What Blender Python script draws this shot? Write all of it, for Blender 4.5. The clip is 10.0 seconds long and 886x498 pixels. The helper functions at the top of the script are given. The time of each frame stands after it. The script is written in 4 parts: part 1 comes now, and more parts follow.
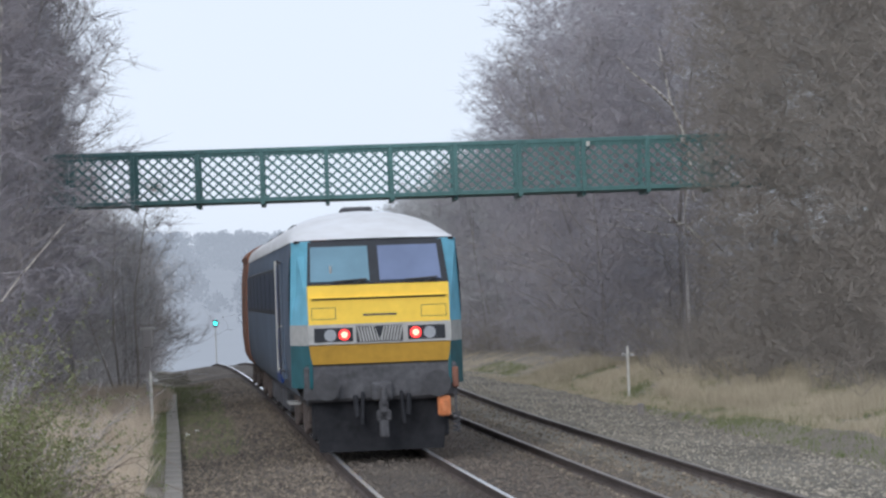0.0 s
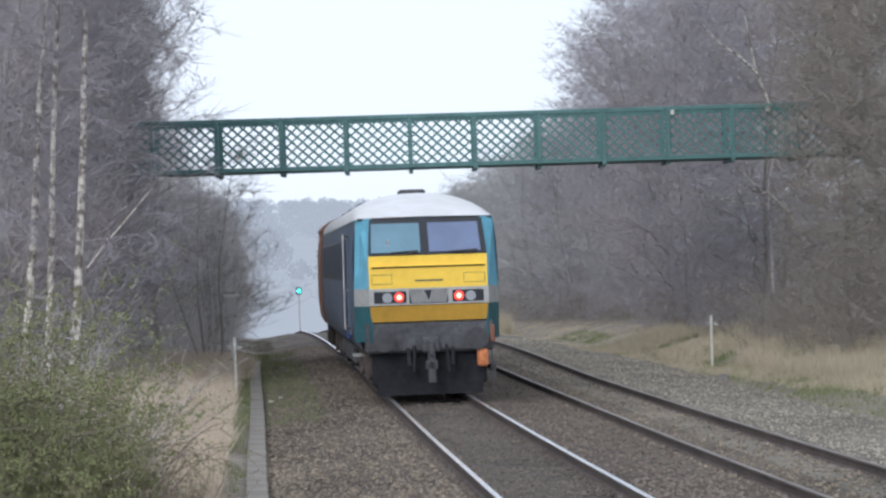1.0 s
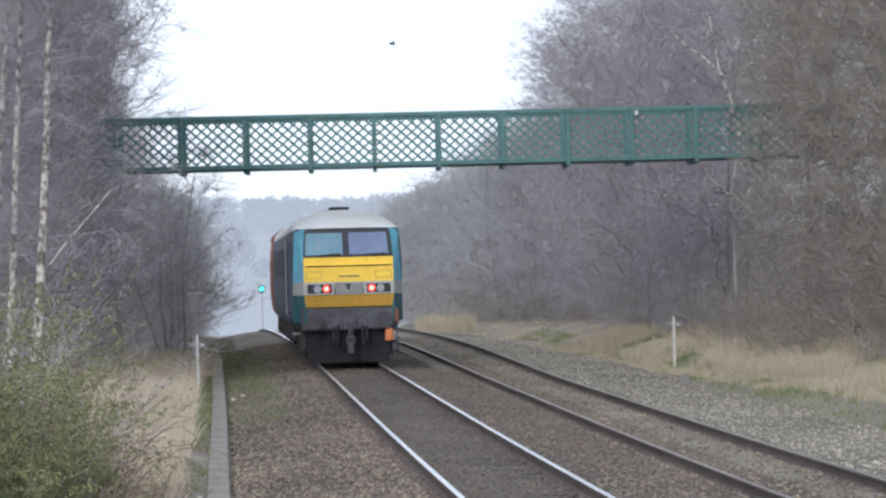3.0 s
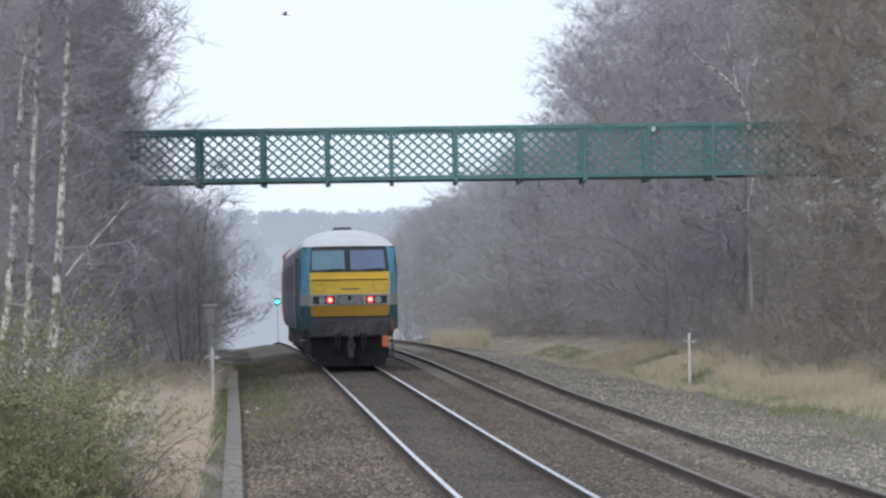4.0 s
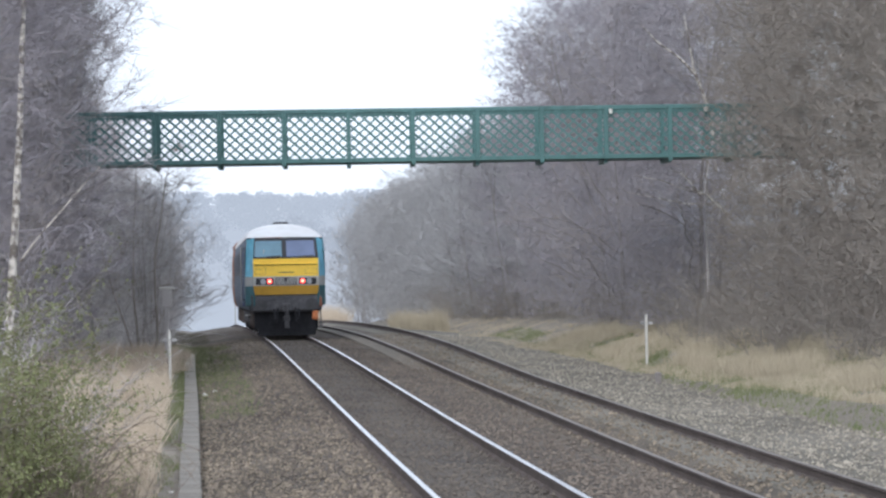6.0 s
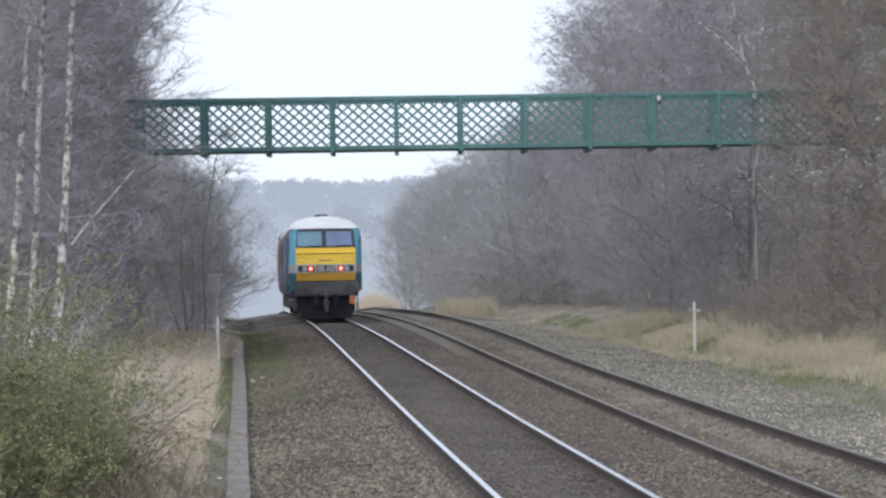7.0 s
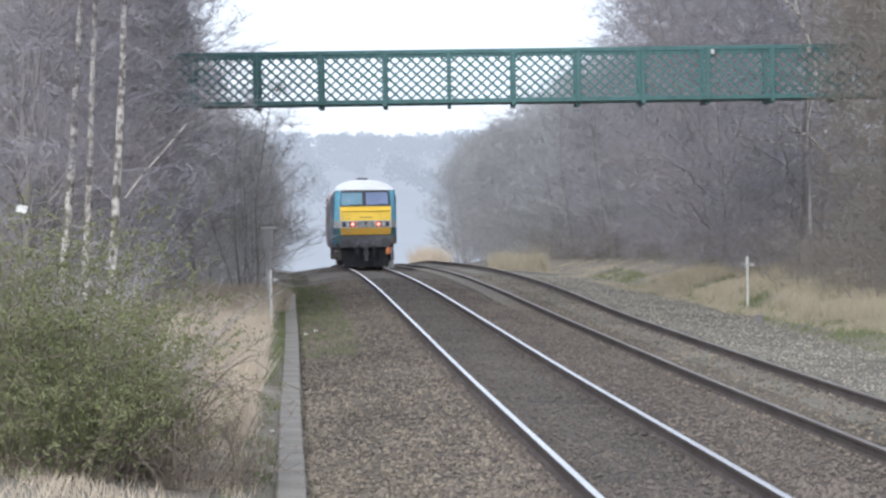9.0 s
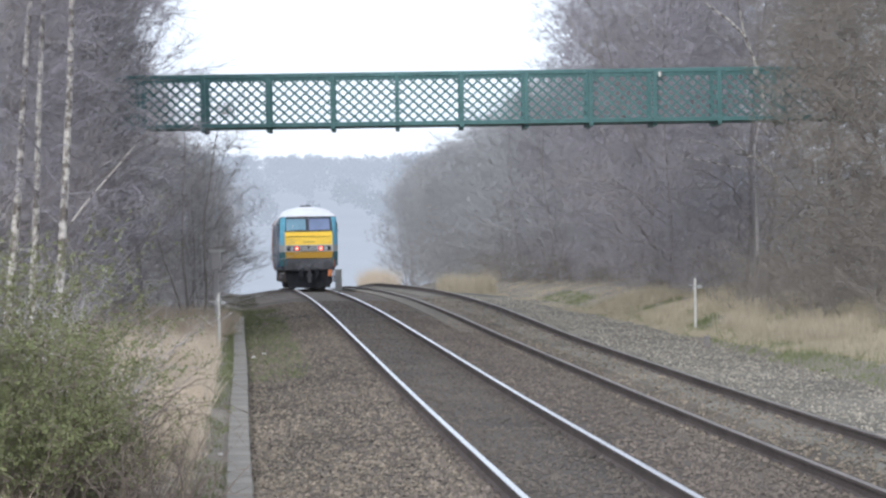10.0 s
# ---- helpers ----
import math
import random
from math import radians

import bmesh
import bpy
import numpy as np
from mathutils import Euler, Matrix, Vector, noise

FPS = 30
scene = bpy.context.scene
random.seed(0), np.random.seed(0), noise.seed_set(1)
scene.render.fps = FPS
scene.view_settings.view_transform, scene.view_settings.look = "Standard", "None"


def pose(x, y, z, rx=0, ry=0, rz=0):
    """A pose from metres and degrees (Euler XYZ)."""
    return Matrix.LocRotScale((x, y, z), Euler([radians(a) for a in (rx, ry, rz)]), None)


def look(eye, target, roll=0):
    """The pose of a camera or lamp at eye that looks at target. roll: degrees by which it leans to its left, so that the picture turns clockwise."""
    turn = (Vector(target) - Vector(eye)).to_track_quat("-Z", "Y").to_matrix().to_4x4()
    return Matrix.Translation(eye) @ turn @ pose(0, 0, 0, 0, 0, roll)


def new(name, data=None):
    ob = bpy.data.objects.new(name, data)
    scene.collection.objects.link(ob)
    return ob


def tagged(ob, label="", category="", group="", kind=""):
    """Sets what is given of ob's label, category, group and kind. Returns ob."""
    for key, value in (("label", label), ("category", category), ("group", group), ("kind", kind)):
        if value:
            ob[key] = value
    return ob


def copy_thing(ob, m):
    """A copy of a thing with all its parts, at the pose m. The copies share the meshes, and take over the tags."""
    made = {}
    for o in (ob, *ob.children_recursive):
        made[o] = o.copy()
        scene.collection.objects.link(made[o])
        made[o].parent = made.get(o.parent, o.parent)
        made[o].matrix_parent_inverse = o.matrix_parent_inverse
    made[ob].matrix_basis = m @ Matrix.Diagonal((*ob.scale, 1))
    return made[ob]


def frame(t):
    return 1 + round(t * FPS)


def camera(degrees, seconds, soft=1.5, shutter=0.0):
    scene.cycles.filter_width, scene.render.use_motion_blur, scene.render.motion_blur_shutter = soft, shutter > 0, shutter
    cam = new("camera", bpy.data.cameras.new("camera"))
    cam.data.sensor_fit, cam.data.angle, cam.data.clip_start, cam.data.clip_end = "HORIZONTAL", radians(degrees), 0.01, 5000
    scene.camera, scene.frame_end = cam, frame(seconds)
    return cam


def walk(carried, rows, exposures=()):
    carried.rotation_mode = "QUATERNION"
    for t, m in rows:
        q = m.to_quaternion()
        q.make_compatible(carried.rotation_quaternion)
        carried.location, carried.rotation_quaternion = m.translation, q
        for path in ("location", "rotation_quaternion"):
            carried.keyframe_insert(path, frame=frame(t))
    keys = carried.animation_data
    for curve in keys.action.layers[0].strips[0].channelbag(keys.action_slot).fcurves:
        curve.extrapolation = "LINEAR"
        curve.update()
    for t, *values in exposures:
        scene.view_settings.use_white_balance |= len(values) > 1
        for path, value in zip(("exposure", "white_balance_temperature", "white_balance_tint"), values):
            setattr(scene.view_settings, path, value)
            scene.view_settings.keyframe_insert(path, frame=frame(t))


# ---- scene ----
EYE = 2.6
cam = camera(22.40, 10.0, soft=2.5)
walk(cam, [
    (0, pose(0, 0, EYE, 90.9070, 2.0135, -3.0677)),
    (0.5, pose(0, 0, EYE, 90.0622, 1.6937, -2.4219)),
    (1, pose(0, 0, EYE, 90.1668, 1.7836, -0.9408)),
    (1.5, pose(0, 0, EYE, 89.6118, 1.6760, -0.6073)),
    (2, pose(0, 0, EYE, 89.3132, 1.6353, -1.6276)),
    (2.5, pose(0, 0, EYE, 89.3027, 1.6886, -1.0076)),
    (2.7, pose(0, 0, EYE, 89.5737, 1.6034, -1.7163)),
    (3.8, pose(0, 0, EYE, 90.7862, 1.0163, -1.6665)),
    (4, pose(0, 0, EYE, 90.4961, 0.8895, -1.4696)),
    (4.5, pose(0, 0, EYE, 88.8613, 0.7827, -2.4662)),
    (5, pose(0, 0, EYE, 88.1091, 0.9008, -3.4700)),
    (5.5, pose(0, 0, EYE, 89.7532, 1.1972, -3.0552)),
    (5.7, pose(0, 0, EYE, 89.9475, 1.0912, -2.7785)),
    (6.8, pose(0, 0, EYE, 90.1216, 0.9061, -1.9936)),
    (7, pose(0, 0, EYE, 89.7104, 0.9056, -1.3383)),
    (7.5, pose(0, 0, EYE, 88.8496, 0.8264, -1.5511)),
    (8, pose(0, 0, EYE, 88.7506, 0.8988, -1.8564)),
    (8.5, pose(0, 0, EYE, 88.6076, 0.9532, -0.1856)),
    (9, pose(0, 0, EYE, 88.5444, 0.8159, 0.0047)),
    (9.5, pose(0, 0, EYE, 88.9474, 0.7537, -1.6556)),
    (10, pose(0, 0, EYE, 89.0984, 0.9134, -1.3182)),
], exposures=((0, 0.22), (0.5, 0.34), (1, 0.44), (1.5, 0.49), (2, 0.53), (2.5, 0.62), (4, 0.41), (4.5, 0.49), (5, 0.65), (5.5, 0.7), (7, 0.46), (7.5, 0.57), (8, 0.61), (9, 0.69), (9.5, 0.69), (10, 0.65)))

# ---- light ----
world = bpy.data.worlds.new("overcast_sky")
scene.world = world
world.use_nodes = True
wn = world.node_tree.nodes
sky = wn.new("ShaderNodeTexSky")
sky.sky_type = "NISHITA"
sky.sun_disc = False
sky.sun_elevation, sky.sun_rotation = radians(38), radians(150)
sky.dust_density, sky.air_density, sky.ozone_density = 1.0, 1.0, 1.0
soften = wn.new("ShaderNodeHueSaturation")
soften.inputs["Saturation"].default_value = 0.25
deck = wn.new("ShaderNodeMix")
deck.data_type = "RGBA"
deck.inputs["Factor"].default_value = 0.86
deck.inputs["B"].default_value = (5.85, 6.35, 7.15, 1)
world.node_tree.links.new(sky.outputs["Color"], soften.inputs["Color"])
world.node_tree.links.new(soften.outputs["Color"], deck.inputs["A"])
world.node_tree.links.new(deck.outputs["Result"], wn["Background"].inputs["Color"])
wn["Background"].inputs["Strength"].default_value = 0.12
sun = new("sun", bpy.data.lights.new("sun", "SUN"))
sun.data.energy, sun.data.angle, sun.data.color = 1.3, radians(25), (1.0, 0.97, 0.94)
sun.matrix_basis = look((-25, -40, 42), (0, 30, 0))
scene.view_settings.exposure = 0.5
scene.view_settings.use_white_balance = True
scene.view_settings.white_balance_temperature, scene.view_settings.white_balance_tint = 6200, 10


# ---- materials ----
def mat(name, base, rough=0.8, var=0.25, grain=30.0, stain=1.2, bump=0.2, metal=0.0, other=None, spec=0.4, island=0.0, lo=0.65, hi=1.35):
    """Two scales of variation: fine grain and broad stains, mixed towards a second colour."""
    m = bpy.data.materials.new(name)
    m.use_nodes = True
    n, l = m.node_tree.nodes, m.node_tree.links
    b = n["Principled BSDF"]
    b.inputs["Roughness"].default_value, b.inputs["Metallic"].default_value = rough, metal
    b.inputs["Specular IOR Level"].default_value = spec
    co = n.new("ShaderNodeTexCoord")
    fine, broad = n.new("ShaderNodeTexNoise"), n.new("ShaderNodeTexNoise")
    for node, s, d in ((fine, grain, 6), (broad, stain, 4)):
        node.inputs["Scale"].default_value, node.inputs["Detail"].default_value = s, d
        l.new(co.outputs["Object"], node.inputs["Vector"])
    add = n.new("ShaderNodeMath")
    add.operation = "ADD"
    l.new(fine.outputs["Fac"], add.inputs[0])
    l.new(broad.outputs["Fac"], add.inputs[1])
    ramp = n.new("ShaderNodeMapRange")
    ramp.inputs["From Min"].default_value, ramp.inputs["From Max"].default_value = lo, hi
    src = add.outputs[0]
    if island:
        geo = n.new("ShaderNodeNewGeometry")
        mul = n.new("ShaderNodeMath")
        mul.operation = "MULTIPLY_ADD"
        l.new(geo.outputs["Random Per Island"], mul.inputs[0])
        mul.inputs[1].default_value = island
        l.new(src, mul.inputs[2])
        src = mul.outputs[0]
        ramp.inputs["From Max"].default_value = hi + island
    l.new(src, ramp.inputs["Value"])
    mix = n.new("ShaderNodeMix")
    mix.data_type = "RGBA"
    c2 = other or tuple(c * (1 - var) for c in base)
    mix.inputs["A"].default_value = (*c2, 1)
    mix.inputs["B"].default_value = (*(min(1, c * (1 + var * (0 if other else 0.6))) for c in base), 1)
    l.new(ramp.outputs[0], mix.inputs["Factor"])
    l.new(mix.outputs["Result"], b.inputs["Base Color"])
    if bump:
        bp = n.new("ShaderNodeBump")
        bp.inputs["Strength"].default_value, bp.inputs["Distance"].default_value = bump, 0.02
        l.new(fine.outputs["Fac"], bp.inputs["Height"])
        l.new(bp.outputs[0], b.inputs["Normal"])
    return m


def glow(name, colour, strength):
    m = bpy.data.materials.new(name)
    m.use_nodes = True
    b = m.node_tree.nodes["Principled BSDF"]
    b.inputs["Base Color"].default_value = (*colour, 1)
    b.inputs["Emission Color"].default_value = (*colour, 1)
    b.inputs["Emission Strength"].default_value = strength
    return m


SOIL = mat("soil_and_leaf_litter", (0.24, 0.21, 0.175), 0.95, 0.4, 12, 0.4, 0.5)
BALLAST = mat("ballast_bed", (0.175, 0.147, 0.118), 0.95, 0.0, 26, 0.3, 0.9, other=(0.075, 0.062, 0.05), lo=0.78, hi=1.22)
OILY = mat("oil_darkened_ballast", (0.15, 0.126, 0.104), 0.9, 0.0, 26, 0.6, 0.8, other=(0.055, 0.048, 0.045))
OILYSTONE = mat("oil_darkened_stone", (0.19, 0.16, 0.132), 0.9, 0.0, 9, 0.6, 0.2, other=(0.06, 0.052, 0.048), island=1.0)
DARKBED = mat("brake_dusted_ballast_bed", (0.15, 0.125, 0.105), 0.95, 0.0, 26, 0.6, 0.9, other=(0.065, 0.053, 0.044), lo=0.78, hi=1.22)
PALEBED = mat("pale_ballast_bed", (0.25, 0.228, 0.19), 0.95, 0.0, 26, 0.5, 0.9, other=(0.11, 0.10, 0.082), lo=0.78, hi=1.22)
DARKSTONE = mat("brake_dusted_stone", (0.24, 0.20, 0.165), 0.9, 0.0, 9, 0.45, 0.2, other=(0.075, 0.06, 0.05), island=0.8, lo=0.78, hi=1.22)
PALESTONE = mat("pale_grey_stone", (0.47, 0.42, 0.345), 0.9, 0.0, 9, 0.35, 0.2, other=(0.11, 0.10, 0.082), island=0.9, lo=0.78, hi=1.22)
STONE = mat("ballast_stone", (0.345, 0.285, 0.215), 0.9, 0.0, 9, 0.3, 0.2, other=(0.06, 0.05, 0.04), island=1.0, lo=0.78, hi=1.22)
CONCRETE = mat("weathered_concrete", (0.25, 0.228, 0.2), 0.9, 0.35, 20, 1.5, 0.4)
SLEEPER = mat("sleeper_concrete", (0.2, 0.18, 0.155), 0.9, 0.4, 14, 1.0, 0.4)
RUST = mat("rusted_rail_side", (0.11, 0.088, 0.08), 0.8, 0.45, 25, 1.5, 0.3)
POLISHED = mat("polished_rail_head", (0.92, 0.92, 0.94), 0.34, 0.05, 40, 1.0, 0.05, metal=1.0)
DULLHEAD = mat("dull_rail_head", (0.28, 0.25, 0.23), 0.5, 0.3, 40, 1.0, 0.1, metal=0.6)
GREEN = mat("bridge_green_paint", (0.085, 0.185, 0.182), 0.55, 0.3, 8, 1.0, 0.15)
# Greenish moss whose dark tone also carries the shade on the shoulder.
SHADEMOSS = mat("shade_dark_moss", (0.17, 0.163, 0.118), 0.95, 0.0, 3, 0.5, 0.0, other=(0.105, 0.095, 0.075), island=0.7)
DULLSTRAW = mat("weathered_verge_grass", (0.54, 0.47, 0.36), 0.9, 0.0, 3, 0.4, 0.0, other=(0.30, 0.265, 0.19), island=0.7)
STRAW = mat("dry_grass", (0.68, 0.58, 0.46), 0.9, 0.0, 3, 0.5, 0.0, other=(0.42, 0.35, 0.27), island=0.9)
MEADOW = mat("short_green_grass", (0.25, 0.262, 0.14), 0.9, 0.0, 3, 0.5, 0.0, other=(0.09, 0.12, 0.05), island=0.8)
TWIG = mat("bare_twigs", (0.375, 0.34, 0.328), 0.9, 0.0, 1.2, 0.16, 0.0, other=(0.27, 0.248, 0.243), island=0.25)
ASHTWIG = mat("ash_grey_twigs", (0.54, 0.515, 0.505), 0.9, 0.0, 1.2, 0.16, 0.0, other=(0.41, 0.39, 0.388), island=0.25)
MAUVETWIG = mat("dark_mauve_birch_twigs", (0.34, 0.312, 0.332), 0.9, 0.0, 1.2, 0.13, 0.0, other=(0.235, 0.225, 0.25), island=0.25)
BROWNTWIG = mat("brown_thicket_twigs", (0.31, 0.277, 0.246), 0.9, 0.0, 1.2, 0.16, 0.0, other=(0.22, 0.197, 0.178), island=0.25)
# Twig grey kept pale so that the farther trees look hazed.
PALETWIG = mat("haze_pale_twigs", (0.40, 0.40, 0.405), 0.9, 0.0, 3, 0.35, 0.0, other=(0.32, 0.318, 0.322), island=0.4)
BIRCH = mat("white_birch_bark", (0.60, 0.56, 0.51), 0.85, 0.0, 9, 4.5, 0.4, other=(0.16, 0.14, 0.125), lo=0.86, hi=1.12)
# Purplish twigs lightened for haze; the bluish dark patches imitate shadowed wood.
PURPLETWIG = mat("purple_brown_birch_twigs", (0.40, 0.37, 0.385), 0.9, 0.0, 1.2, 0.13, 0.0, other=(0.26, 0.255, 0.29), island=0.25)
BARK = mat("grey_bark", (0.25, 0.23, 0.222), 0.95, 0.3, 14, 2, 0.6)
BRIAR = mat("brown_briar_stems", (0.29, 0.24, 0.195), 0.85, 0.0, 6, 0.8, 0.0, other=(0.17, 0.137, 0.118), island=0.6)
LEAF = mat("shrub_leaves", (0.235, 0.262, 0.112), 0.75, 0.0, 4, 0.8, 0.0, other=(0.16, 0.168, 0.085), island=0.45)
WHITEPAINT = mat("weathered_white_paint", (0.62, 0.61, 0.57), 0.7, 0.3, 20, 2, 0.2)
TEAL = mat("teal_coach_paint", (0.16, 0.45, 0.60), 0.4, 0.22, 5, 1.2, 0.05)
DEEPTEAL = mat("deep_teal_coach_paint", (0.028, 0.125, 0.15), 0.45, 0.3, 5, 1.2, 0.05)
SIDEBLUE = mat("dirty_blue_coach_side", (0.105, 0.14, 0.195), 0.5, 0.35, 6, 1.0, 0.05)
NAVY = mat("navy_stripe", (0.02, 0.06, 0.22), 0.4, 0.2, 6, 1, 0.0)
YELLOW = mat("warning_yellow_paint", (0.95, 0.64, 0.085), 0.45, 0.1, 8, 1.5, 0.04)
GRUBBY = mat("grubby_yellow_paint", (0.46, 0.265, 0.035), 0.55, 0.2, 8, 1.5, 0.05)
SILVER = mat("silver_grey_band", (0.42, 0.42, 0.41), 0.5, 0.2, 8, 2, 0.05)
ROOFGREY = mat("dusty_grey_roof", (0.74, 0.75, 0.77), 0.7, 0.0, 3, 0.7, 0.1, other=(0.60, 0.59, 0.59))
BLACKTRIM = mat("black_window_surround", (0.025, 0.028, 0.035), 0.45, 0.3, 10, 2, 0.0)
GRIME = mat("brake_dust_grime", (0.095, 0.095, 0.104), 0.85, 0.5, 12, 2, 0.3)
UNDER = mat("dark_underframe", (0.068, 0.068, 0.074), 0.85, 0.4, 10, 2, 0.3)
# Steel made near black: the shade under the train is in its colour.
UNDERSHADE = mat("shade_black_steel", (0.03, 0.031, 0.036), 0.95, 0.4, 10, 2, 0.3, spec=0.2)
ORANGE = mat("orange_red_coach_paint", (0.30, 0.125, 0.07), 0.6, 0.25, 6, 1, 0.05)
REDBROWN = mat("red_hose", (0.22, 0.10, 0.07), 0.7, 0.3, 12, 2, 0.0)
ORANGEPART = mat("orange_pipe_cover", (0.66, 0.24, 0.10), 0.6, 0.25, 12, 3, 0.1)
LAMPGLASS = mat("pale_lamp_lens", (0.35, 0.37, 0.40), 0.2, 0.1, 20, 4, 0.0)
CABGLASS = mat("teal_cab_glass", (0.15, 0.27, 0.345), 0.12, 0.15, 3, 0.8, 0.0, spec=0.6)
DARKGLASS = mat("cab_glass", (0.15, 0.19, 0.31), 0.1, 0.15, 3, 0.8, 0.0, spec=0.6)
SIDEGLASS = mat("dark_side_glass", (0.03, 0.045, 0.08), 0.4, 0.1, 6, 1, 0.0, spec=0.2)
TAIL = glow("red_tail_lamp", (1.0, 0.05, 0.045), 1.1)
TAILCORE = glow("tail_lamp_core", (1.0, 0.38, 0.24), 2.0)
SIGNALGREEN = glow("green_signal_aspect", (0.05, 0.85, 0.72), 5.0)


# ---- mesh helpers ----
def part(name, bm, material, parent=None, label="", smooth=False):
    me = bpy.data.meshes.new(name)
    bm.to_mesh(me)
    bm.free()
    me.materials.append(material)
    if smooth:
        for p in me.polygons:
            p.use_smooth = True
    ob = new(name, me)
    if parent:
        ob.parent = parent
    return tagged(ob, label)


def raw(name, verts, faces, material, parent=None, label="", smooth=False):
    me = bpy.data.meshes.new(name)
    me.from_pydata([tuple(v) for v in verts], [], faces)
    me.materials.append(material)
    if smooth:
        for p in me.polygons:
            p.use_smooth = True
    ob = new(name, me)
    if parent:
        ob.parent = parent
    return tagged(ob, label)


def thing(name, label, category, group="", kind=""):
    return tagged(new(name), label, category, group, kind)


def box(bm, x0, x1, y0, y1, z0, z1, bevel=0.0, m=None):
    g = bmesh.ops.create_cube(bm, size=1)["verts"]
    bmesh.ops.transform(bm, verts=g, matrix=Matrix.Translation(((x0 + x1) / 2, (y0 + y1) / 2, (z0 + z1) / 2)) @ Matrix.Diagonal((x1 - x0, y1 - y0, z1 - z0, 1)))
    if bevel:
        e = list({e for v in g for e in v.link_edges})
        r = bmesh.ops.bevel(bm, geom=e, offset=bevel, segments=1, affect="EDGES")
        g = list({v for v in g if v.is_valid} | {v for f in r["faces"] for v in f.verts})
    if m:
        bmesh.ops.transform(bm, verts=g, matrix=m)
    return g


def boxed(*a, **k):
    bm = bmesh.new()
    box(bm, *a, **k)
    return bm


def rod(bm, a, b, r0, r1=None, n=8):
    a, b = Vector(a), Vector(b)
    r1 = r0 if r1 is None else r1
    g = bmesh.ops.create_cone(bm, cap_ends=True, segments=n, radius1=r0, radius2=r1, depth=(b - a).length)["verts"]
    bmesh.ops.transform(bm, verts=g, matrix=Matrix.Translation((a + b) / 2) @ (b - a).to_track_quat("Z", "Y").to_matrix().to_4x4())
    return g


def rodded(*a, **k):
    bm = bmesh.new()
    rod(bm, *a, **k)
    return bm


def loft(rings, closed=False, caps=False):
    verts, faces, n = [v for r in rings for v in r], [], len(rings[0])
    for i in range(len(rings) - 1):
        for j in range(n if closed else n - 1):
            k = (j + 1) % n
            faces.append((i * n + j, i * n + k, (i + 1) * n + k, (i + 1) * n + j))
    if caps:
        faces += [tuple(range(n))[::-1], tuple(range((len(rings) - 1) * n, len(rings) * n))]
    return verts, faces


def slab(quad, depth):
    """Bmesh of a four-cornered panel (corners anticlockwise from outside) with thickness."""
    bm = bmesh.new()
    q = [Vector(p) for p in quad]
    nrm = (q[1] - q[0]).cross(q[3] - q[0]).normalized()
    f = [bm.verts.new(p) for p in q]
    b = [bm.verts.new(p - nrm * depth) for p in q]
    bm.faces.new(f)
    bm.faces.new(b[::-1])
    for i in range(4):
        bm.faces.new((f[i], b[i], b[(i + 1) % 4], f[(i + 1) % 4]))
    return bm


# ---- the line of the railway ----
HD = (-60, -20, 0, 16, 32, 48, 64, 80, 96, 112, 124, 144, 208, 300, 400)
HZ = (0.2, 0.15, 0.15, 0.10, -0.02, -0.08, -0.15, -0.33, -0.62, -1.0, -1.32, -2.1, -4.6, -6.0, -6.0)
TURN = 3.895


def rail_z(d):
    i = max(1, min(len(HD) - 3, sum(1 for h in HD if h <= d) - 1))
    t = (d - HD[i]) / (HD[i + 1] - HD[i])
    s0 = (HZ[i + 1] - HZ[i - 1]) / (HD[i + 1] - HD[i - 1]) * (HD[i + 1] - HD[i])
    s1 = (HZ[i + 2] - HZ[i]) / (HD[i + 2] - HD[i]) * (HD[i + 1] - HD[i])
    t = max(0.0, min(1.0, t))
    return (2 * t**3 - 3 * t**2 + 1) * HZ[i] + (t**3 - 2 * t**2 + t) * s0 + (3 * t**2 - 2 * t**3) * HZ[i + 1] + (t**3 - t**2) * s1


def line_x(d):
    return 3.245 - 0.0681 * d


def at(d, off, dz=0.0):
    u = max(0.0, min(1.0, (d - 45) / 40))
    rise = 0.14 * u * u * (3 - 2 * u) * max(0.0, min(1.0, (off - 1.2) / 2))
    e = max(0.0, min(1.0, (d - 46) / 22))
    rise += 0.10 * e * e * (3 - 2 * e) * max(0.0, min(1.0, (off - 3.0) / 1.2))
    return Vector((line_x(d) + off, d, rail_z(d) + dz + rise))


FAR = 3.47
GROUND_OFF = (-400, -150, -60, -30, -18, -12, -9, -7, -5.6, -4.4, -3.7, -3.0, -1.7, 0, 1.7, 3.47, 5.2, 6.2, 7.2, 8.2, 9.5, 12, 18, 30, 60, 150, 400)
GROUND_DZ = (8, 7, 6.5, 5.0, 2.2, 0.8, 0.35, 0.15, -0.05, -0.2, -0.3, -0.42, -0.34, -0.34, -0.36, -0.46, -0.46, -0.6, -0.6, -0.3, 0.05, 0.5, 2.2, 5.0, 6.5, 7, 8)


def ground_dz(off):
    return float(np.interp(off, GROUND_OFF, GROUND_DZ))


def ground_at(d, off):
    p = at(d, off, ground_dz(off))
    if abs(off) > 3.3:
        p.z += 0.10 * noise.noise((p.x * 0.5, p.y * 0.35, 3.0)) * min(1, abs(off) - 3.3)
    return p


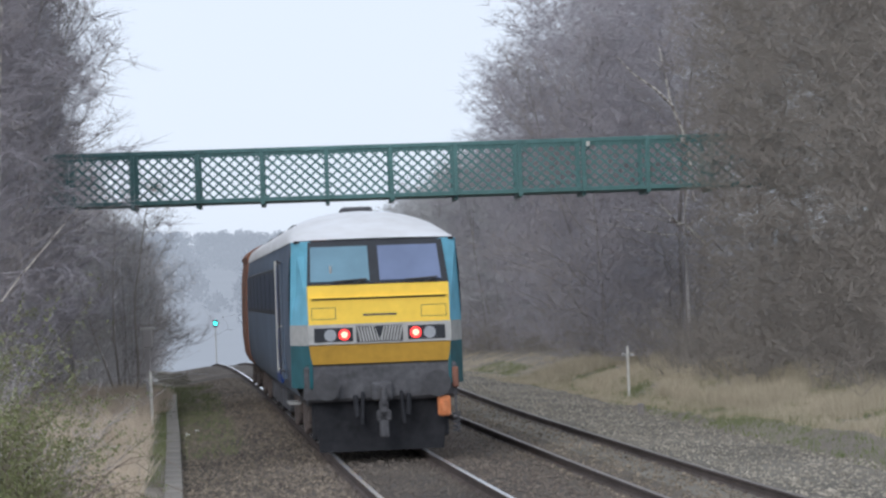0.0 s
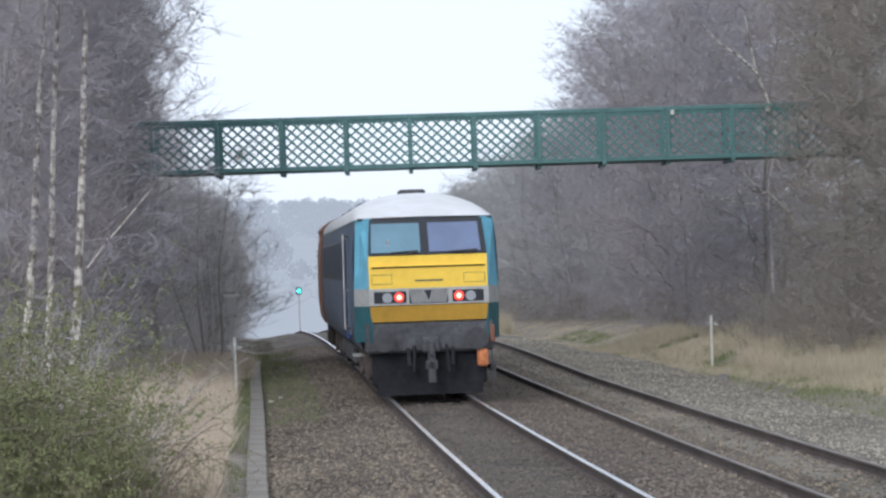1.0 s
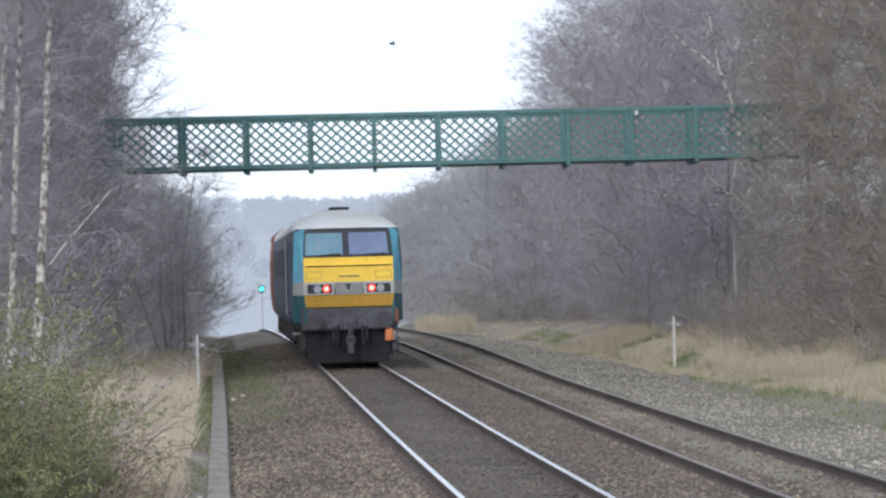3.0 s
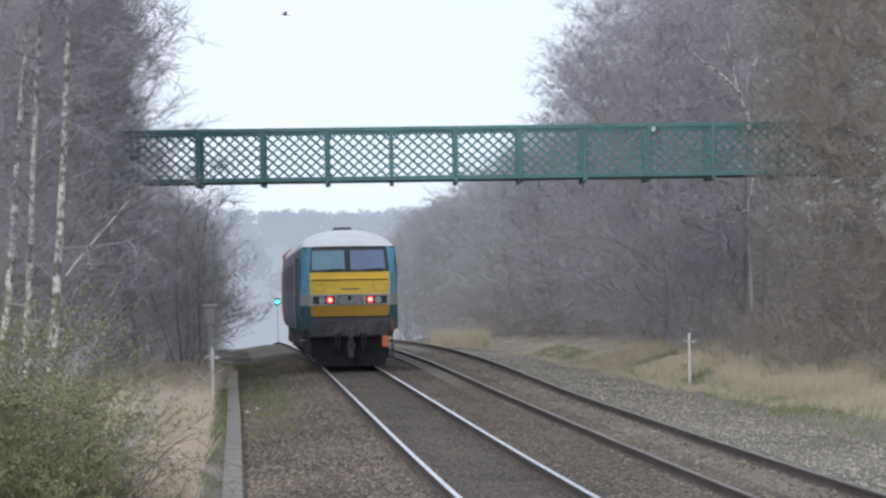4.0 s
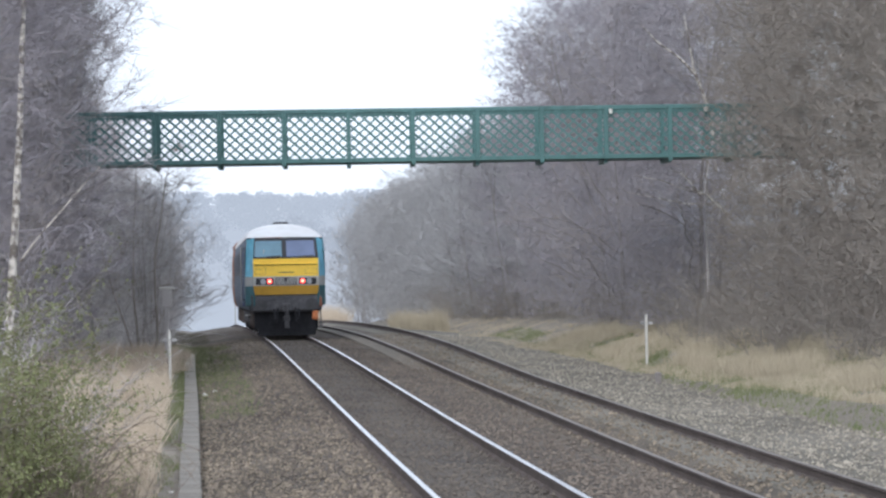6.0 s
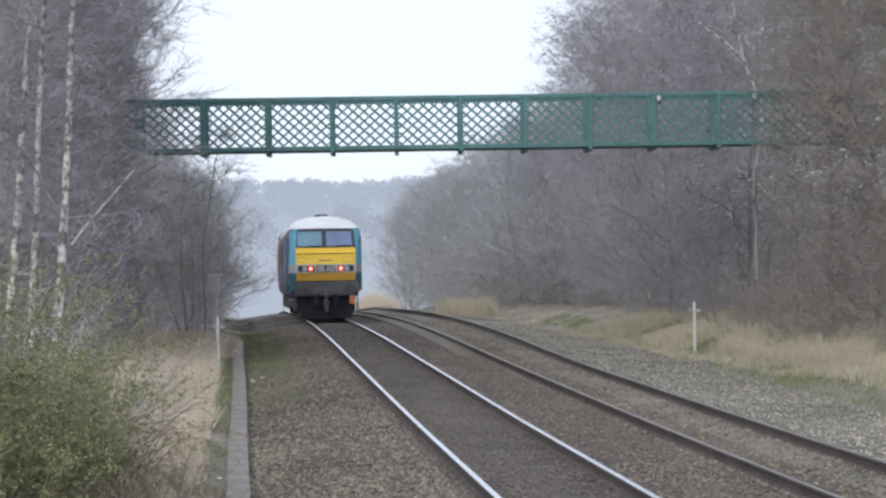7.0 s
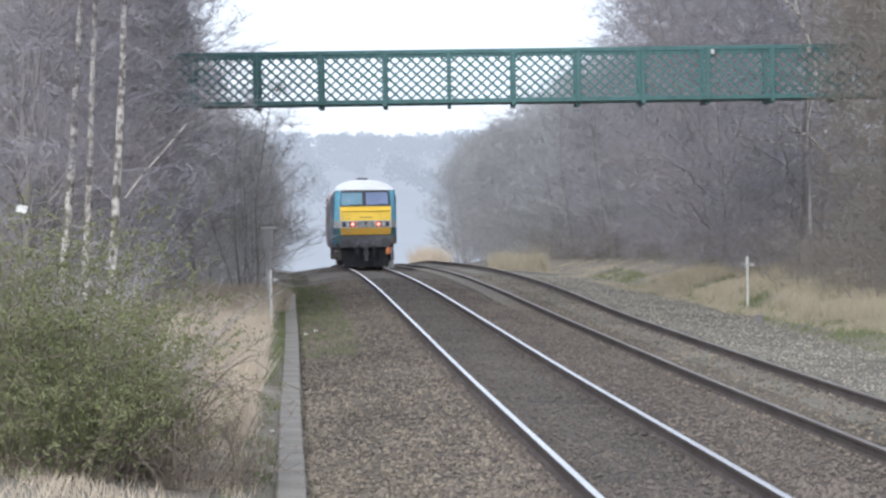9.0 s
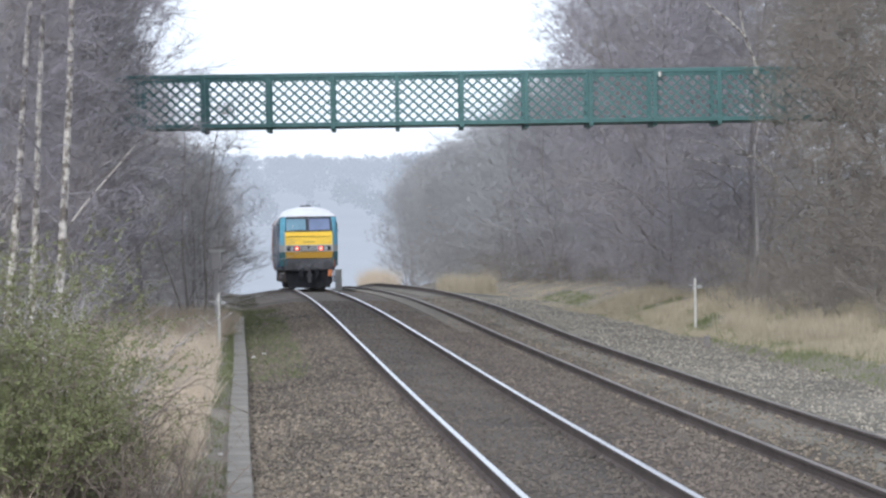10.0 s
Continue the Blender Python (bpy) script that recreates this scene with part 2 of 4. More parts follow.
def build_ground():
    offs = [-600, -400, -150, -60, -30, -22, -18, -15, -12, -10.5, -9, -8, -7, -6.3, -5.6, -5, -4.4, -4, -3.7, -3.3, -3.0, -1.7, 0, 1.7, 3.47, 5.2, 5.7, 6.2, 6.7, 7.2, 7.7, 8.2, 8.8, 9.5, 10.5, 12, 15, 18, 22, 30, 60, 150, 400, 600]
    ds = [-60 + 1.5 * i for i in range(150)] + [170 + 12 * i for i in range(20)] + [420, 480, 560, 700, 900, 1300, 2000, 3000]
    rings = []
    for d in ds:
        ring = []
        for o in offs:
            p = ground_at(min(d, 400), o)
            p.y = d
            p.z -= max(0.0, min(14.0, (d - 158) * 0.12))
            p.x = line_x(min(d, 160)) + o * (1 if d < 420 else d / 200)
            ring.append(p)
        rings.append(ring)
    v, f = loft(rings)
    return tagged(raw("ground", v, f, SOIL, smooth=True), "brown leaf-littered railway cutting floor with verges", "ground", kind="structure")


BED_OFF = (-3.2, -2.6, -1.9, -1.35, 0, 1.35, 1.8, 2.2, 3.47, 4.9, 5.6, 7.5)
BED_DZ = (-0.38, -0.33, -0.22, -0.148, -0.16, -0.148, -0.22, -0.255, -0.25, -0.255, -0.36, -0.45)


def build_ballast():
    """One sheet in strips: brown shoulder, brake-dusted bed by the running line, paler stone past the far track."""
    rings = []
    for i in range(260):
        d = -20 + 0.75 * i
        rings.append([at(d, o, z + 0.008 * noise.noise((o * 2.0, d * 1.6, 0))) for o, z in zip(BED_OFF, BED_DZ)])
    v, f = loft(rings)
    bed = raw("ballast_bed", v, f, BALLAST, smooth=True)
    bed.data.materials.append(DARKBED)
    bed.data.materials.append(PALEBED)
    n = len(BED_OFF) - 1
    for p in bed.data.polygons:
        k = p.index % n
        p.material_index = 1 if 2 <= k <= 6 else 2 if k >= 8 else 0
    return tagged(bed, "grey-brown stone ballast under both tracks", "ballast", kind="structure")


def surface_at(d, off):
    """The top of the ballast or of the ground, whichever is higher."""
    p = ground_at(d, off)
    if BED_OFF[0] < off < BED_OFF[-1]:
        p.z = max(p.z, at(d, off, float(np.interp(off, BED_OFF, BED_DZ))).z)
    return p


def build_oily_strip():
    rings = []
    for i in range(170):
        d = 8 + 0.75 * i
        e = 0.62 + 0.05 * noise.noise((0, d * 0.8, 1))
        rings.append([at(d, o, -0.138 + 0.006 * noise.noise((o * 3.0, d * 1.6, 0)) - (0.03 if abs(o) > 0.6 else 0)) for o in (-e - 0.04, -e, -0.3, 0, 0.3, e, e + 0.04)])
    v, f = loft(rings)
    return tagged(raw("oily_ballast_strip", v, f, OILY, smooth=True), "oil-darkened ballast between the running rails", "ballast", kind="structure")


def build_stones(name, material, label, count, o0, o1, seed, lean=1.0):
    rng = np.random.default_rng(seed)
    verts, faces = [], []
    base = np.array([(1, 0, 0), (0, 1, 0), (-1, 0, 0), (0, -1, 0), (0, 0, 1), (0, 0, -0.4)], float)
    tri = [(0, 1, 4), (1, 2, 4), (2, 3, 4), (3, 0, 4), (1, 0, 5), (2, 1, 5), (3, 2, 5), (0, 3, 5)]
    for k in range(count):
        d = 18 + 62 * rng.random() ** 1.9
        o = o0 + (o1 - o0) * rng.random() ** lean
        if material is not OILYSTONE and abs(o) < 0.68:
            continue
        if abs(abs(o) - 0.75) < 0.1 or abs(abs(o - FAR) - 0.75) < 0.1:
            continue
        p = at(d, o, float(np.interp(o, BED_OFF, BED_DZ)) + (0.010 if material is not OILYSTONE else 0.028))
        s = rng.uniform(0.016, 0.034) * (1 + 0.5 * (rng.random() < 0.1))
        a = rng.uniform(0, 6.28)
        c, sn = np.cos(a), np.sin(a)
        q = base * (s * rng.uniform(0.7, 1.3, (6, 3)))
        q = np.stack([q[:, 0] * c - q[:, 1] * sn, q[:, 0] * sn + q[:, 1] * c, q[:, 2] * 0.8], 1) + np.array(p)
        n = len(verts)
        verts.extend(q.tolist())
        faces.extend([(n + i, n + j, n + m) for i, j, m in tri])
    return tagged(raw(name, verts, faces, material), label, "ballast", kind="stuff")


RAIL = ((-0.07, -0.155), (-0.065, -0.14), (-0.012, -0.125), (-0.012, -0.045), (-0.036, -0.035), (-0.036, -0.003), (0.036, -0.003), (0.036, -0.035), (0.012, -0.045), (0.012, -0.125), (0.065, -0.14), (0.07, -0.155))


def build_track(name, centre, drop, cant, head, label):
    trk = thing(name, label, "railway track", "railway tracks")
    for side in (-1, 1):
        rings, top = [], []
        for i in range(121):
            d = -18 + 1.5 * i
            c = at(d, centre + side * 0.7525, drop - side * cant)
            rings.append([c + Vector((x, 0, z)) for x, z in RAIL])
            top.append([c + Vector((x, 0, z)) for x, z in ((-0.034, -0.003), (-0.03, 0.0), (0.03, 0.0), (0.034, -0.003))])
        v, f = loft(rings, closed=True, caps=True)
        rail = raw("rail", v, f, RUST, trk, "rusty steel rail")
        v, f = loft(top, closed=True, caps=True)
        raw("running_surface", v, f, head, rail, "worn rail head")
    bm = boxed(-1.25, 1.25, -0.13, 0.13, -0.36, -0.16, bevel=0.02)
    first = part("sleeper", bm, SLEEPER, trk)
    clip = [None]
    for i in range(190):
        d = 14 + 0.65 * i
        s = first if i == 0 else new("sleeper", first.data)
        s.parent = trk
        s.matrix_basis = Matrix.Translation(at(d, centre, drop)) @ pose(0, 0, 0, 0, math.degrees(math.atan(cant / 0.75)), TURN)
    # rail clips, each side of each rail
    for i in range(70):
        d = 16 + 0.65 * i
        for side in (-1, 1):
            for e in (-0.085, 0.085):
                if clip[0] is None:
                    bm = bmesh.new()
                    box(bm, -0.03, 0.03, -0.05, 0.05, -0.16, -0.125, 0.008)
                    rod(bm, (0, -0.045, -0.115), (0, 0.045, -0.115), 0.012, n=6)
                    clip[0] = part("rail_clip", bm, RUST, trk)
                    c = clip[0]
                else:
                    c = new("rail_clip", clip[0].data)
                    c.parent = trk
                c.matrix_basis = Matrix.Translation(at(d, centre + side * 0.7525 + e, drop - side * cant)) @ pose(0, 0, 0, 0, 0, TURN)
    return trk


def build_trough():
    tr = thing("cable_trough", "grey concrete cable trough running beside the ballast", "cable trough", kind="structure")
    mesh = None
    for i in range(54):
        d = 15 + 1.0 * i
        if mesh is None:
            bm = bmesh.new()
            box(bm, -0.115, 0.115, -0.495, 0.495, -0.32, -0.06, 0.012)
            box(bm, -0.138, 0.138, -0.49, 0.49, -0.06, 0.0, 0.014)
            o = part("trough_lid", bm, CONCRETE, tr)
            mesh = o.data
        else:
            o = new("trough_lid", mesh)
            o.parent = tr
        o.matrix_basis = Matrix.Translation(at(d, -3.28 + 0.012 * math.sin(d * 0.2 - 1.0), -0.24)) @ pose(0, 0, 0.012 * math.sin(i * 2.1), 0, 0.8 * math.sin(i * 1.3), TURN + 0.7 * math.sin(i * 3.7))
    return tr


# ---- footbridge ----
def build_bridge():
    br = thing("footbridge", "green-painted lattice steel footbridge spanning both tracks", "footbridge")
    Y, Z0, Z1, P = 56.5, 4.84, 6.195, 1.63
    X0, n = -1.44 - 9 * P, 22
    for y in (Y, Y + 1.4):
        wall_ = tagged(new("parapet"), "lattice parapet")
        wall_.parent = br
        part("top_rail", boxed(X0, X0 + n * P, y - 0.06, y + 0.06, Z1 - 0.11, Z1, 0.01), GREEN, wall_)
        part("bottom_rail", boxed(X0, X0 + n * P, y - 0.07, y + 0.07, Z0, Z0 + 0.11, 0.01), GREEN, wall_)
        for i in range(n + 1):
            x = X0 + i * P
            bm = boxed(x - 0.055, x + 0.055, y - 0.09, y + 0.05, Z0 - (0.07 if i % 2 else 0.0), Z1 - 0.02, 0.008)
            part("post", bm, GREEN, wall_)
        step, h, slope, w, k0 = 0.272, Z1 - 0.07 - Z0 - 0.11, 0.89, 0.023, P - 0.11
        if y > Y:
            continue
        shared, rest = {}, bmesh.new()
        for i in range(n):
            single = -7.5 < X0 + i * P < 10.5
            for sgn in (-1, 1):
                for j in range(-6, 7):
                    xs = j * step + 0.06
                    t0, t1 = max(0.0, -xs / (h / slope)), min(1.0, (k0 - xs) / (h / slope))
                    if t1 < t0 + 0.03:
                        continue
                    ax, az, bx, bz = xs + t0 * h / slope, t0 * h, xs + t1 * h / slope, t1 * h
                    if sgn < 0:
                        ax, bx = k0 - ax, k0 - bx
                    ln = math.hypot(bx - ax, bz - az)
                    m = Matrix.Translation(((ax + bx) / 2, sgn * 0.008, (az + bz) / 2)) @ Matrix.Rotation(-math.atan2(bz - az, bx - ax), 4, "Y")
                    place = pose(X0 + i * P + 0.055, y, Z0 + 0.11)
                    if not single:
                        box(rest, -ln / 2, ln / 2, -0.006, 0.006, -w * (1.25 if sgn < 0 else 0.95), w * (1.25 if sgn < 0 else 0.95), m=place @ m)
                        continue
                    if (sgn, j) not in shared:
                        shared[sgn, j] = part("lattice_bar", boxed(-ln / 2, ln / 2, -0.006, 0.006, -w * (1.25 if sgn < 0 else 0.95), w * (1.25 if sgn < 0 else 0.95), m=m), GREEN, wall_)
                        o = shared[sgn, j]
                    else:
                        o = new("lattice_bar", shared[sgn, j].data)
                        o.parent = wall_
                    o.matrix_basis = place
        tagged(part("lattice", rest, GREEN, wall_), kind="stuff")
    part("deck", boxed(X0, X0 + n * P, Y + 0.07, Y + 1.33, Z0 + 0.02, Z0 + 0.12), GREEN, br)
    for i in range(0, n + 1):
        x = X0 + i * P
        part("cross_beam", boxed(x - 0.05, x + 0.05, Y + 0.07, Y + 1.33, Z0 - 0.1, Z0 + 0.02), GREEN, br)
    for x in (X0 + 0.3, X0 + n * P - 0.3):
        for y in (Y, Y + 1.4):
            part("column", boxed(x - 0.15, x + 0.15, y - 0.15, y + 0.15, -0.6, Z0), GREEN, br)
    for x, z in ((6.83, 6.04), (9.25, 6.06)):
        part("insulator", rodded((x, Y - 0.1, z - 0.06), (x, Y - 0.1, z + 0.06), 0.05), WHITEPAINT, br, "small white fitting")
    return br


# ---- train ----
def roof_ring(y, k, w=1.31, z0=3.38):
    pts = []
    for i in range(17):
        a = math.pi * i / 16
        x = -math.cos(a)
        pts.append(Vector((x * w, y, z0 + 0.56 * k * math.sin(a) ** 0.82)))
    return pts


def side_profile(s):
    return [(s * 1.22, 0.92), (s * 1.32, 1.12), (s * 1.37, 1.6), (s * 1.375, 2.3), (s * 1.36, 2.9), (s * 1.33, 3.2), (s * 1.30, 3.39)]


def build_bogie(parent, y0, axles):
    bg = tagged(new("bogie"), "dark grimy bogie")
    bg.parent = parent
    for s in (-1, 1):
        bm = bmesh.new()
        box(bm, s * 1.02 - 0.07, s * 1.02 + 0.07, y0 - 1.9, y0 + 1.9, 0.5, 0.68, 0.02)
        for a in (-1.3, 1.3):
            box(bm, s * 1.02 - 0.12, s * 1.02 + 0.12, y0 + a - 0.2, y0 + a + 0.2, 0.3, 0.62, 0.03)
            rod(bm, (s * 1.04, y0 + a - 0.3, 0.4), (s * 1.04, y0 + a - 0.3, 0.85), 0.09)
            rod(bm, (s * 1.04, y0 + a + 0.3, 0.4), (s * 1.04, y0 + a + 0.3, 0.85), 0.09)
        box(bm, s * 1.0 - 0.15, s * 1.0 + 0.15, y0 - 0.3, y0 + 0.3, 0.55, 1.0, 0.03)
        part("bogie_side_frame", bm, RUST, bg, "brown rust-dusted side frame")
    # Added block: stands in for the dark shade between the wheels.
    part("underside_shade_block", boxed(-0.62, 0.62, y0 - 1.0, y0 + 1.0, 0.13, 0.5, 0.03), UNDERSHADE, bg)
    part("bogie_bolster", boxed(-0.95, 0.95, y0 - 0.4, y0 + 0.4, 0.55, 0.9, 0.02), UNDER, bg)
    for a in (-1.3, 1.3):
        bm = bmesh.new()
        for s in (-1, 1):
            rod(bm, (s * 0.69, 0, 0), (s * 0.82, 0, 0), 0.46, n=24)
            rod(bm, (s * 0.66, 0, 0), (s * 0.69, 0, 0), 0.49, n=24)
        rod(bm, (-0.9, 0, 0), (0.9, 0, 0), 0.08)
        w = part("wheelset", bm, UNDER, parent, "steel wheels on an axle")
        axles.append((w, y0 + a))
    return bg


def build_train():
    tr = thing("passenger_train", "blue passenger train with a yellow end and red tail lamps lit", "train")
    L = 19.8
    axles = []
    # body sides
    for s in (-1, 1):
        pr = side_profile(s)
        rings = [[Vector((x, y, z)) for x, z in pr] for y in (0.62, 2.4, 6, 10, 15, L)]
        v, f = loft(rings if s > 0 else rings[::-1])
        sd = raw("body_side", v, f, SIDEBLUE, tr, "dirty grey-blue coach side", smooth=True)
        X = s * 1.382
        # windows along the side
        part("window_band", boxed(min(X - s * 0.004, X - s * 0.06), max(X - s * 0.004, X - s * 0.06), 5.1, L - 0.4, 2.2, 3.05, 0.02), BLACKTRIM, sd, "dark band round the windows")
        for y0 in (5.2, 7.2, 9.2, 11.2, 13.2, 15.2, 17.2):
            bm = boxed(min(X, X - s * 0.06), max(X, X - s * 0.06), y0, y0 + 1.75, 2.28, 3.0, 0.02)
            part("side_window", bm, SIDEGLASS, sd, "dark tinted side window")
        part("side_stripe", boxed(min(X - s * .002, X - s * 0.05), max(X - s * .002, X - s * 0.05), 3.75, 5.1, 1.05, 3.05), NAVY, sd, "navy blue panel")
        part("cab_door", boxed(min(X + s * .004, X - s * 0.05), max(X + s * .004, X - s * 0.05), 2.55, 3.35, 1.15, 3.12, 0.015), SIDEBLUE, sd, "cab door")
        for y in (2.5, 3.45):
            bm = bmesh.new()
            rod(bm, (X + s * 0.06, y, 1.25), (X + s * 0.06, y, 3.15), 0.014)
            rod(bm, (X, y, 1.3), (X + s * 0.06, y, 1.3), 0.02)
            rod(bm, (X, y, 3.1), (X + s * 0.06, y, 3.1), 0.02)
            part("handrail", bm, WHITEPAINT if y > 3 else UNDER, sd, "door handrail")
        part("door_handle", boxed(X - 0.02, X + 0.1 * s if s > 0 else X + 0.02, 2.6, 2.75, 2.02, 2.06) if s > 0 else boxed(X - 0.1, X + 0.02, 2.6, 2.75, 2.02, 2.06), SILVER, sd)
        part("footstep", boxed(s * 1.2 - 0.12, s * 1.2 + 0.12, 2.6, 3.3, 0.72, 0.76), SILVER, tr, "metal footstep")
    # roof with a rounded front
    rings = []
    for y in (0.52, 0.7, 0.95, 1.3, 1.7, 2.2, 2.8, 3.5, 6, 10, 15, L):
        k = min(1.0, max(0.02, (y - 0.5) / 2.6))
        k = math.sin(k * math.pi / 2) ** 0.8
        rings.append(roof_ring(y, k, 1.27 + 0.05 * min(1, y)))
    v, f = loft(rings[::-1])
    roof = raw("roof", v, f, ROOFGREY, tr, "dusty light grey curved roof", smooth=True)
    part("roof_vent", boxed(-0.28, 0.24, 3.2, 3.9, 3.9, 4.02, 0.03), UNDER, roof, "dark roof vent")
    for y in (8, 12.5, 17):
        part("roof_pod", boxed(-0.9, -0.45, y, y + 1.2, 3.72, 3.9, 0.05), GRIME, roof, "dark roof equipment")
    part("gutter", boxed(-1.27, 1.27, 0.5, 0.56, 3.36, 3.40), BLACKTRIM, roof)
    # end: raked cab front
    def fy(z):
        return 0.0 if z < 2.7 else (z - 2.7) * 0.55
    W = 1.11
    end = part("cab_front", slab(((-W, 0, 2.07), (W, 0, 2.07), (W, 0, 2.68), (-W, 0, 2.68)), 0.4), YELLOW, tr, "bright yellow warning panel")
    bm = bmesh.new()
    box(bm, -1.06, 1.06, -0.055, 0.02, 2.475, 2.50, 0.006)
    part("step_ridge", bm, YELLOW, end)
    # Dark strip laid in as the shadow below the ridge.
    part("painted_ridge_shadow", boxed(-1.05, 1.05, -0.012, 0.02, 2.452, 2.472), UNDER, end)
    part("label_bar", boxed(-0.25, 0.27, -0.006, 0.02, 2.19, 2.22), GRIME, end, "dark bar of unreadable lettering")
    for x0, x1 in ((-1.06, -0.68), (0.66, 1.06)):
        bm = bmesh.new()
        for q in ((x0, x1, 2.15, 2.158), (x0, x1, 2.325, 2.333), (x0, x0 + 0.008, 2.15, 2.333), (x1 - 0.008, x1, 2.15, 2.333)):
            box(bm, q[0], q[1], -0.004, 0.02, q[2], q[3])
        part("hatch_outline", bm, GRIME, end)
    part("lower_panel", slab(((-W + 0.03, 0.03, 1.45), (W - 0.03, 0.03, 1.45), (W, 0.0, 1.75), (-W, 0.0, 1.75)), 0.4), GRUBBY, tr, "grubby yellow lower panel")
    band = part("lamp_band", boxed(-W - 0.02, W + 0.02, -0.02, 0.4, 1.752, 2.068, 0.01), SILVER, tr, "silver grey lamp band")
    for s in (-1, 1):
        x0, x1 = (0.44, 1.03) if s > 0 else (-1.03, -0.42)
        cl = part("lamp_housing", boxed(x0, x1, -0.03, 0.05, 1.795, 2.015, 0.01), BLACKTRIM, band, "black lamp housing")
        part("tail_lamp", rodded((s * 0.56, -0.055, 1.905), (s * 0.56, 0.0, 1.905), 0.088, n=20), TAIL, cl, "lit red tail lamp")
        part("lamp_core", rodded((s * 0.56, -0.06, 1.905), (s * 0.56, -0.05, 1.905), 0.05, n=16), TAILCORE, cl)
        part("head_lamp", rodded((s * 0.78, -0.05, 1.90), (s * 0.78, 0.0, 1.90), 0.095, n=20), LAMPGLASS, cl, "unlit pale headlamp")
        # corner panels
        y1 = 0.62
        for nm, z0, z1, mt, lb in (("corner_panel", 2.07, 3.385, TEAL, "bright teal corner panel"), ("corner_band", 1.75, 2.07, SILVER, "silver corner band"), ("corner_skirt", 1.08, 1.75, DEEPTEAL, "dark teal corner skirt")):
            q = [(s * W, fy(z0) + 0.01, z0), (s * 1.37, y1, z0), (s * (1.37 if z1 < 3 else 1.31), y1, z1), (s * (W if z1 < 3 else 1.06), fy(z1) + 0.01, z1)]
            if s < 0:
                q = [q[1], q[0], q[3], q[2]]
            part(nm, slab(q, 0.05), mt, tr, lb)
    # windscreen
    z0, z1 = 2.69, 3.37
    part("windscreen_surround", slab(((-W, fy(z0), z0), (W, fy(z0), z0), (W - 0.05, fy(z1), z1), (-W + 0.05, fy(z1), z1)), 0.1), BLACKTRIM, tr, "black windscreen surround")
    za, zb = 2.74, 3.29
    for x0, x1, mt in ((-1.06, -0.13, CABGLASS), (0.03, 1.0, DARKGLASS)):
        pn = part("windscreen", slab(((x0, fy(za) - 0.012, za), (x1, fy(za) - 0.012, za), (x1 - 0.03 * (x1 > 0.5), fy(zb) - 0.012, zb), (x0 + 0.03 * (x0 < -0.5), fy(zb) - 0.012, zb)), 0.02), mt, tr, "cab windscreen")
        bm = bmesh.new()
        xm = (x0 + x1) / 2 + 0.2
        rod(bm, (xm - 0.3, fy(2.74) - 0.05, 2.735), (xm + 0.22, fy(2.76) - 0.05, 2.765), 0.013, n=6)
        rod(bm, (xm, fy(2.7) - 0.03, 2.69), (xm + 0.2, fy(2.76) - 0.05, 2.76), 0.012, n=6)
        part("wiper", bm, UNDER, pn)
    part("cab_upright", boxed(-0.75, -0.72, fy(2.9) - 0.03, fy(2.9) + 0.1, 2.80, 2.99), SILVER, tr, "pale upright inside the cab")
    # grille of slanting slats about a centre V
    gr = part("grille", boxed(-0.37, 0.36, -0.028, 0.03, 1.78, 2.03, 0.006), UNDER, band, "dark radiator grille")
    for i in range(16):
        x = -0.35 + 0.0465 * i
        lean = 0.05 if x < 0 else -0.05
        q = [(x - 0.013 + lean, -0.034, 1.795), (x + 0.013 + lean, -0.034, 1.795), (x + 0.013, -0.034, 2.02), (x - 0.013, -0.034, 2.02)]
        part("slat", slab(q, 0.02), SILVER, gr)
    q = [(-0.02, -0.04, 1.835), (0.0, -0.04, 1.835), (0.06, -0.04, 2.025), (-0.08, -0.04, 2.025)]
    part("grille_centre", slab(q, 0.01), BLACKTRIM, gr)
    # buffer beam, buffers, coupler, hoses
    bm = bmesh.new()
    box(bm, -1.2, 1.2, 0.04, 0.62, 0.86, 1.44, 0.05)
    part("buffer_beam", bm, GRIME, tr, "grimy dark buffer beam")
    for s in (-1, 1):
        bm = bmesh.new()
        rod(bm, (s * 0.87, 0.1, 1.1), (s * 0.87, -0.10, 1.1), 0.11, n=16)
        rod(bm, (s * 0.87, -0.10, 1.1), (s * 0.87, -0.15, 1.1), 0.19, 0.21, n=20)
        part("buffer", bm, UNDER, tr, "round sprung buffer")
        bm = bmesh.new()
        rod(bm, (s * 0.42, -0.02, 0.95), (s * 0.40, -0.1, 0.62), 0.04)
        rod(bm, (s * 0.30, -0.02, 1.0), (s * 0.33, -0.12, 0.5), 0.03)
        part("brake_hose", bm, UNDERSHADE, tr, "hanging rubber hose")
        bm = bmesh.new()
        box(bm, s * 0.98 - 0.1, s * 0.98 + 0.1, 0.3, 0.55, 0.25, 0.86, 0.03)
        part("guard_iron", bm, UNDERSHADE, tr)
    bm = bmesh.new()
    box(bm, -0.16, 0.16, -0.12, 0.1, 0.86, 1.15, 0.03)
    rod(bm, (0, -0.1, 1.03), (0, -0.36, 0.98), 0.06)
    rod(bm, (0, -0.34, 1.06), (0, -0.34, 0.82), 0.05)
    box(bm, -0.07, 0.07, -0.3, -0.16, 0.3, 0.86, 0.02)
    box(bm, -0.11, 0.11, -0.3, -0.16, 0.55, 0.72, 0.02)
    part("coupler", bm, GRIME, tr, "steel drawhook coupling")
    bm = bmesh.new()
    box(bm, 0.87, 1.07, -0.1, 0.06, 0.58, 0.90, 0.03)
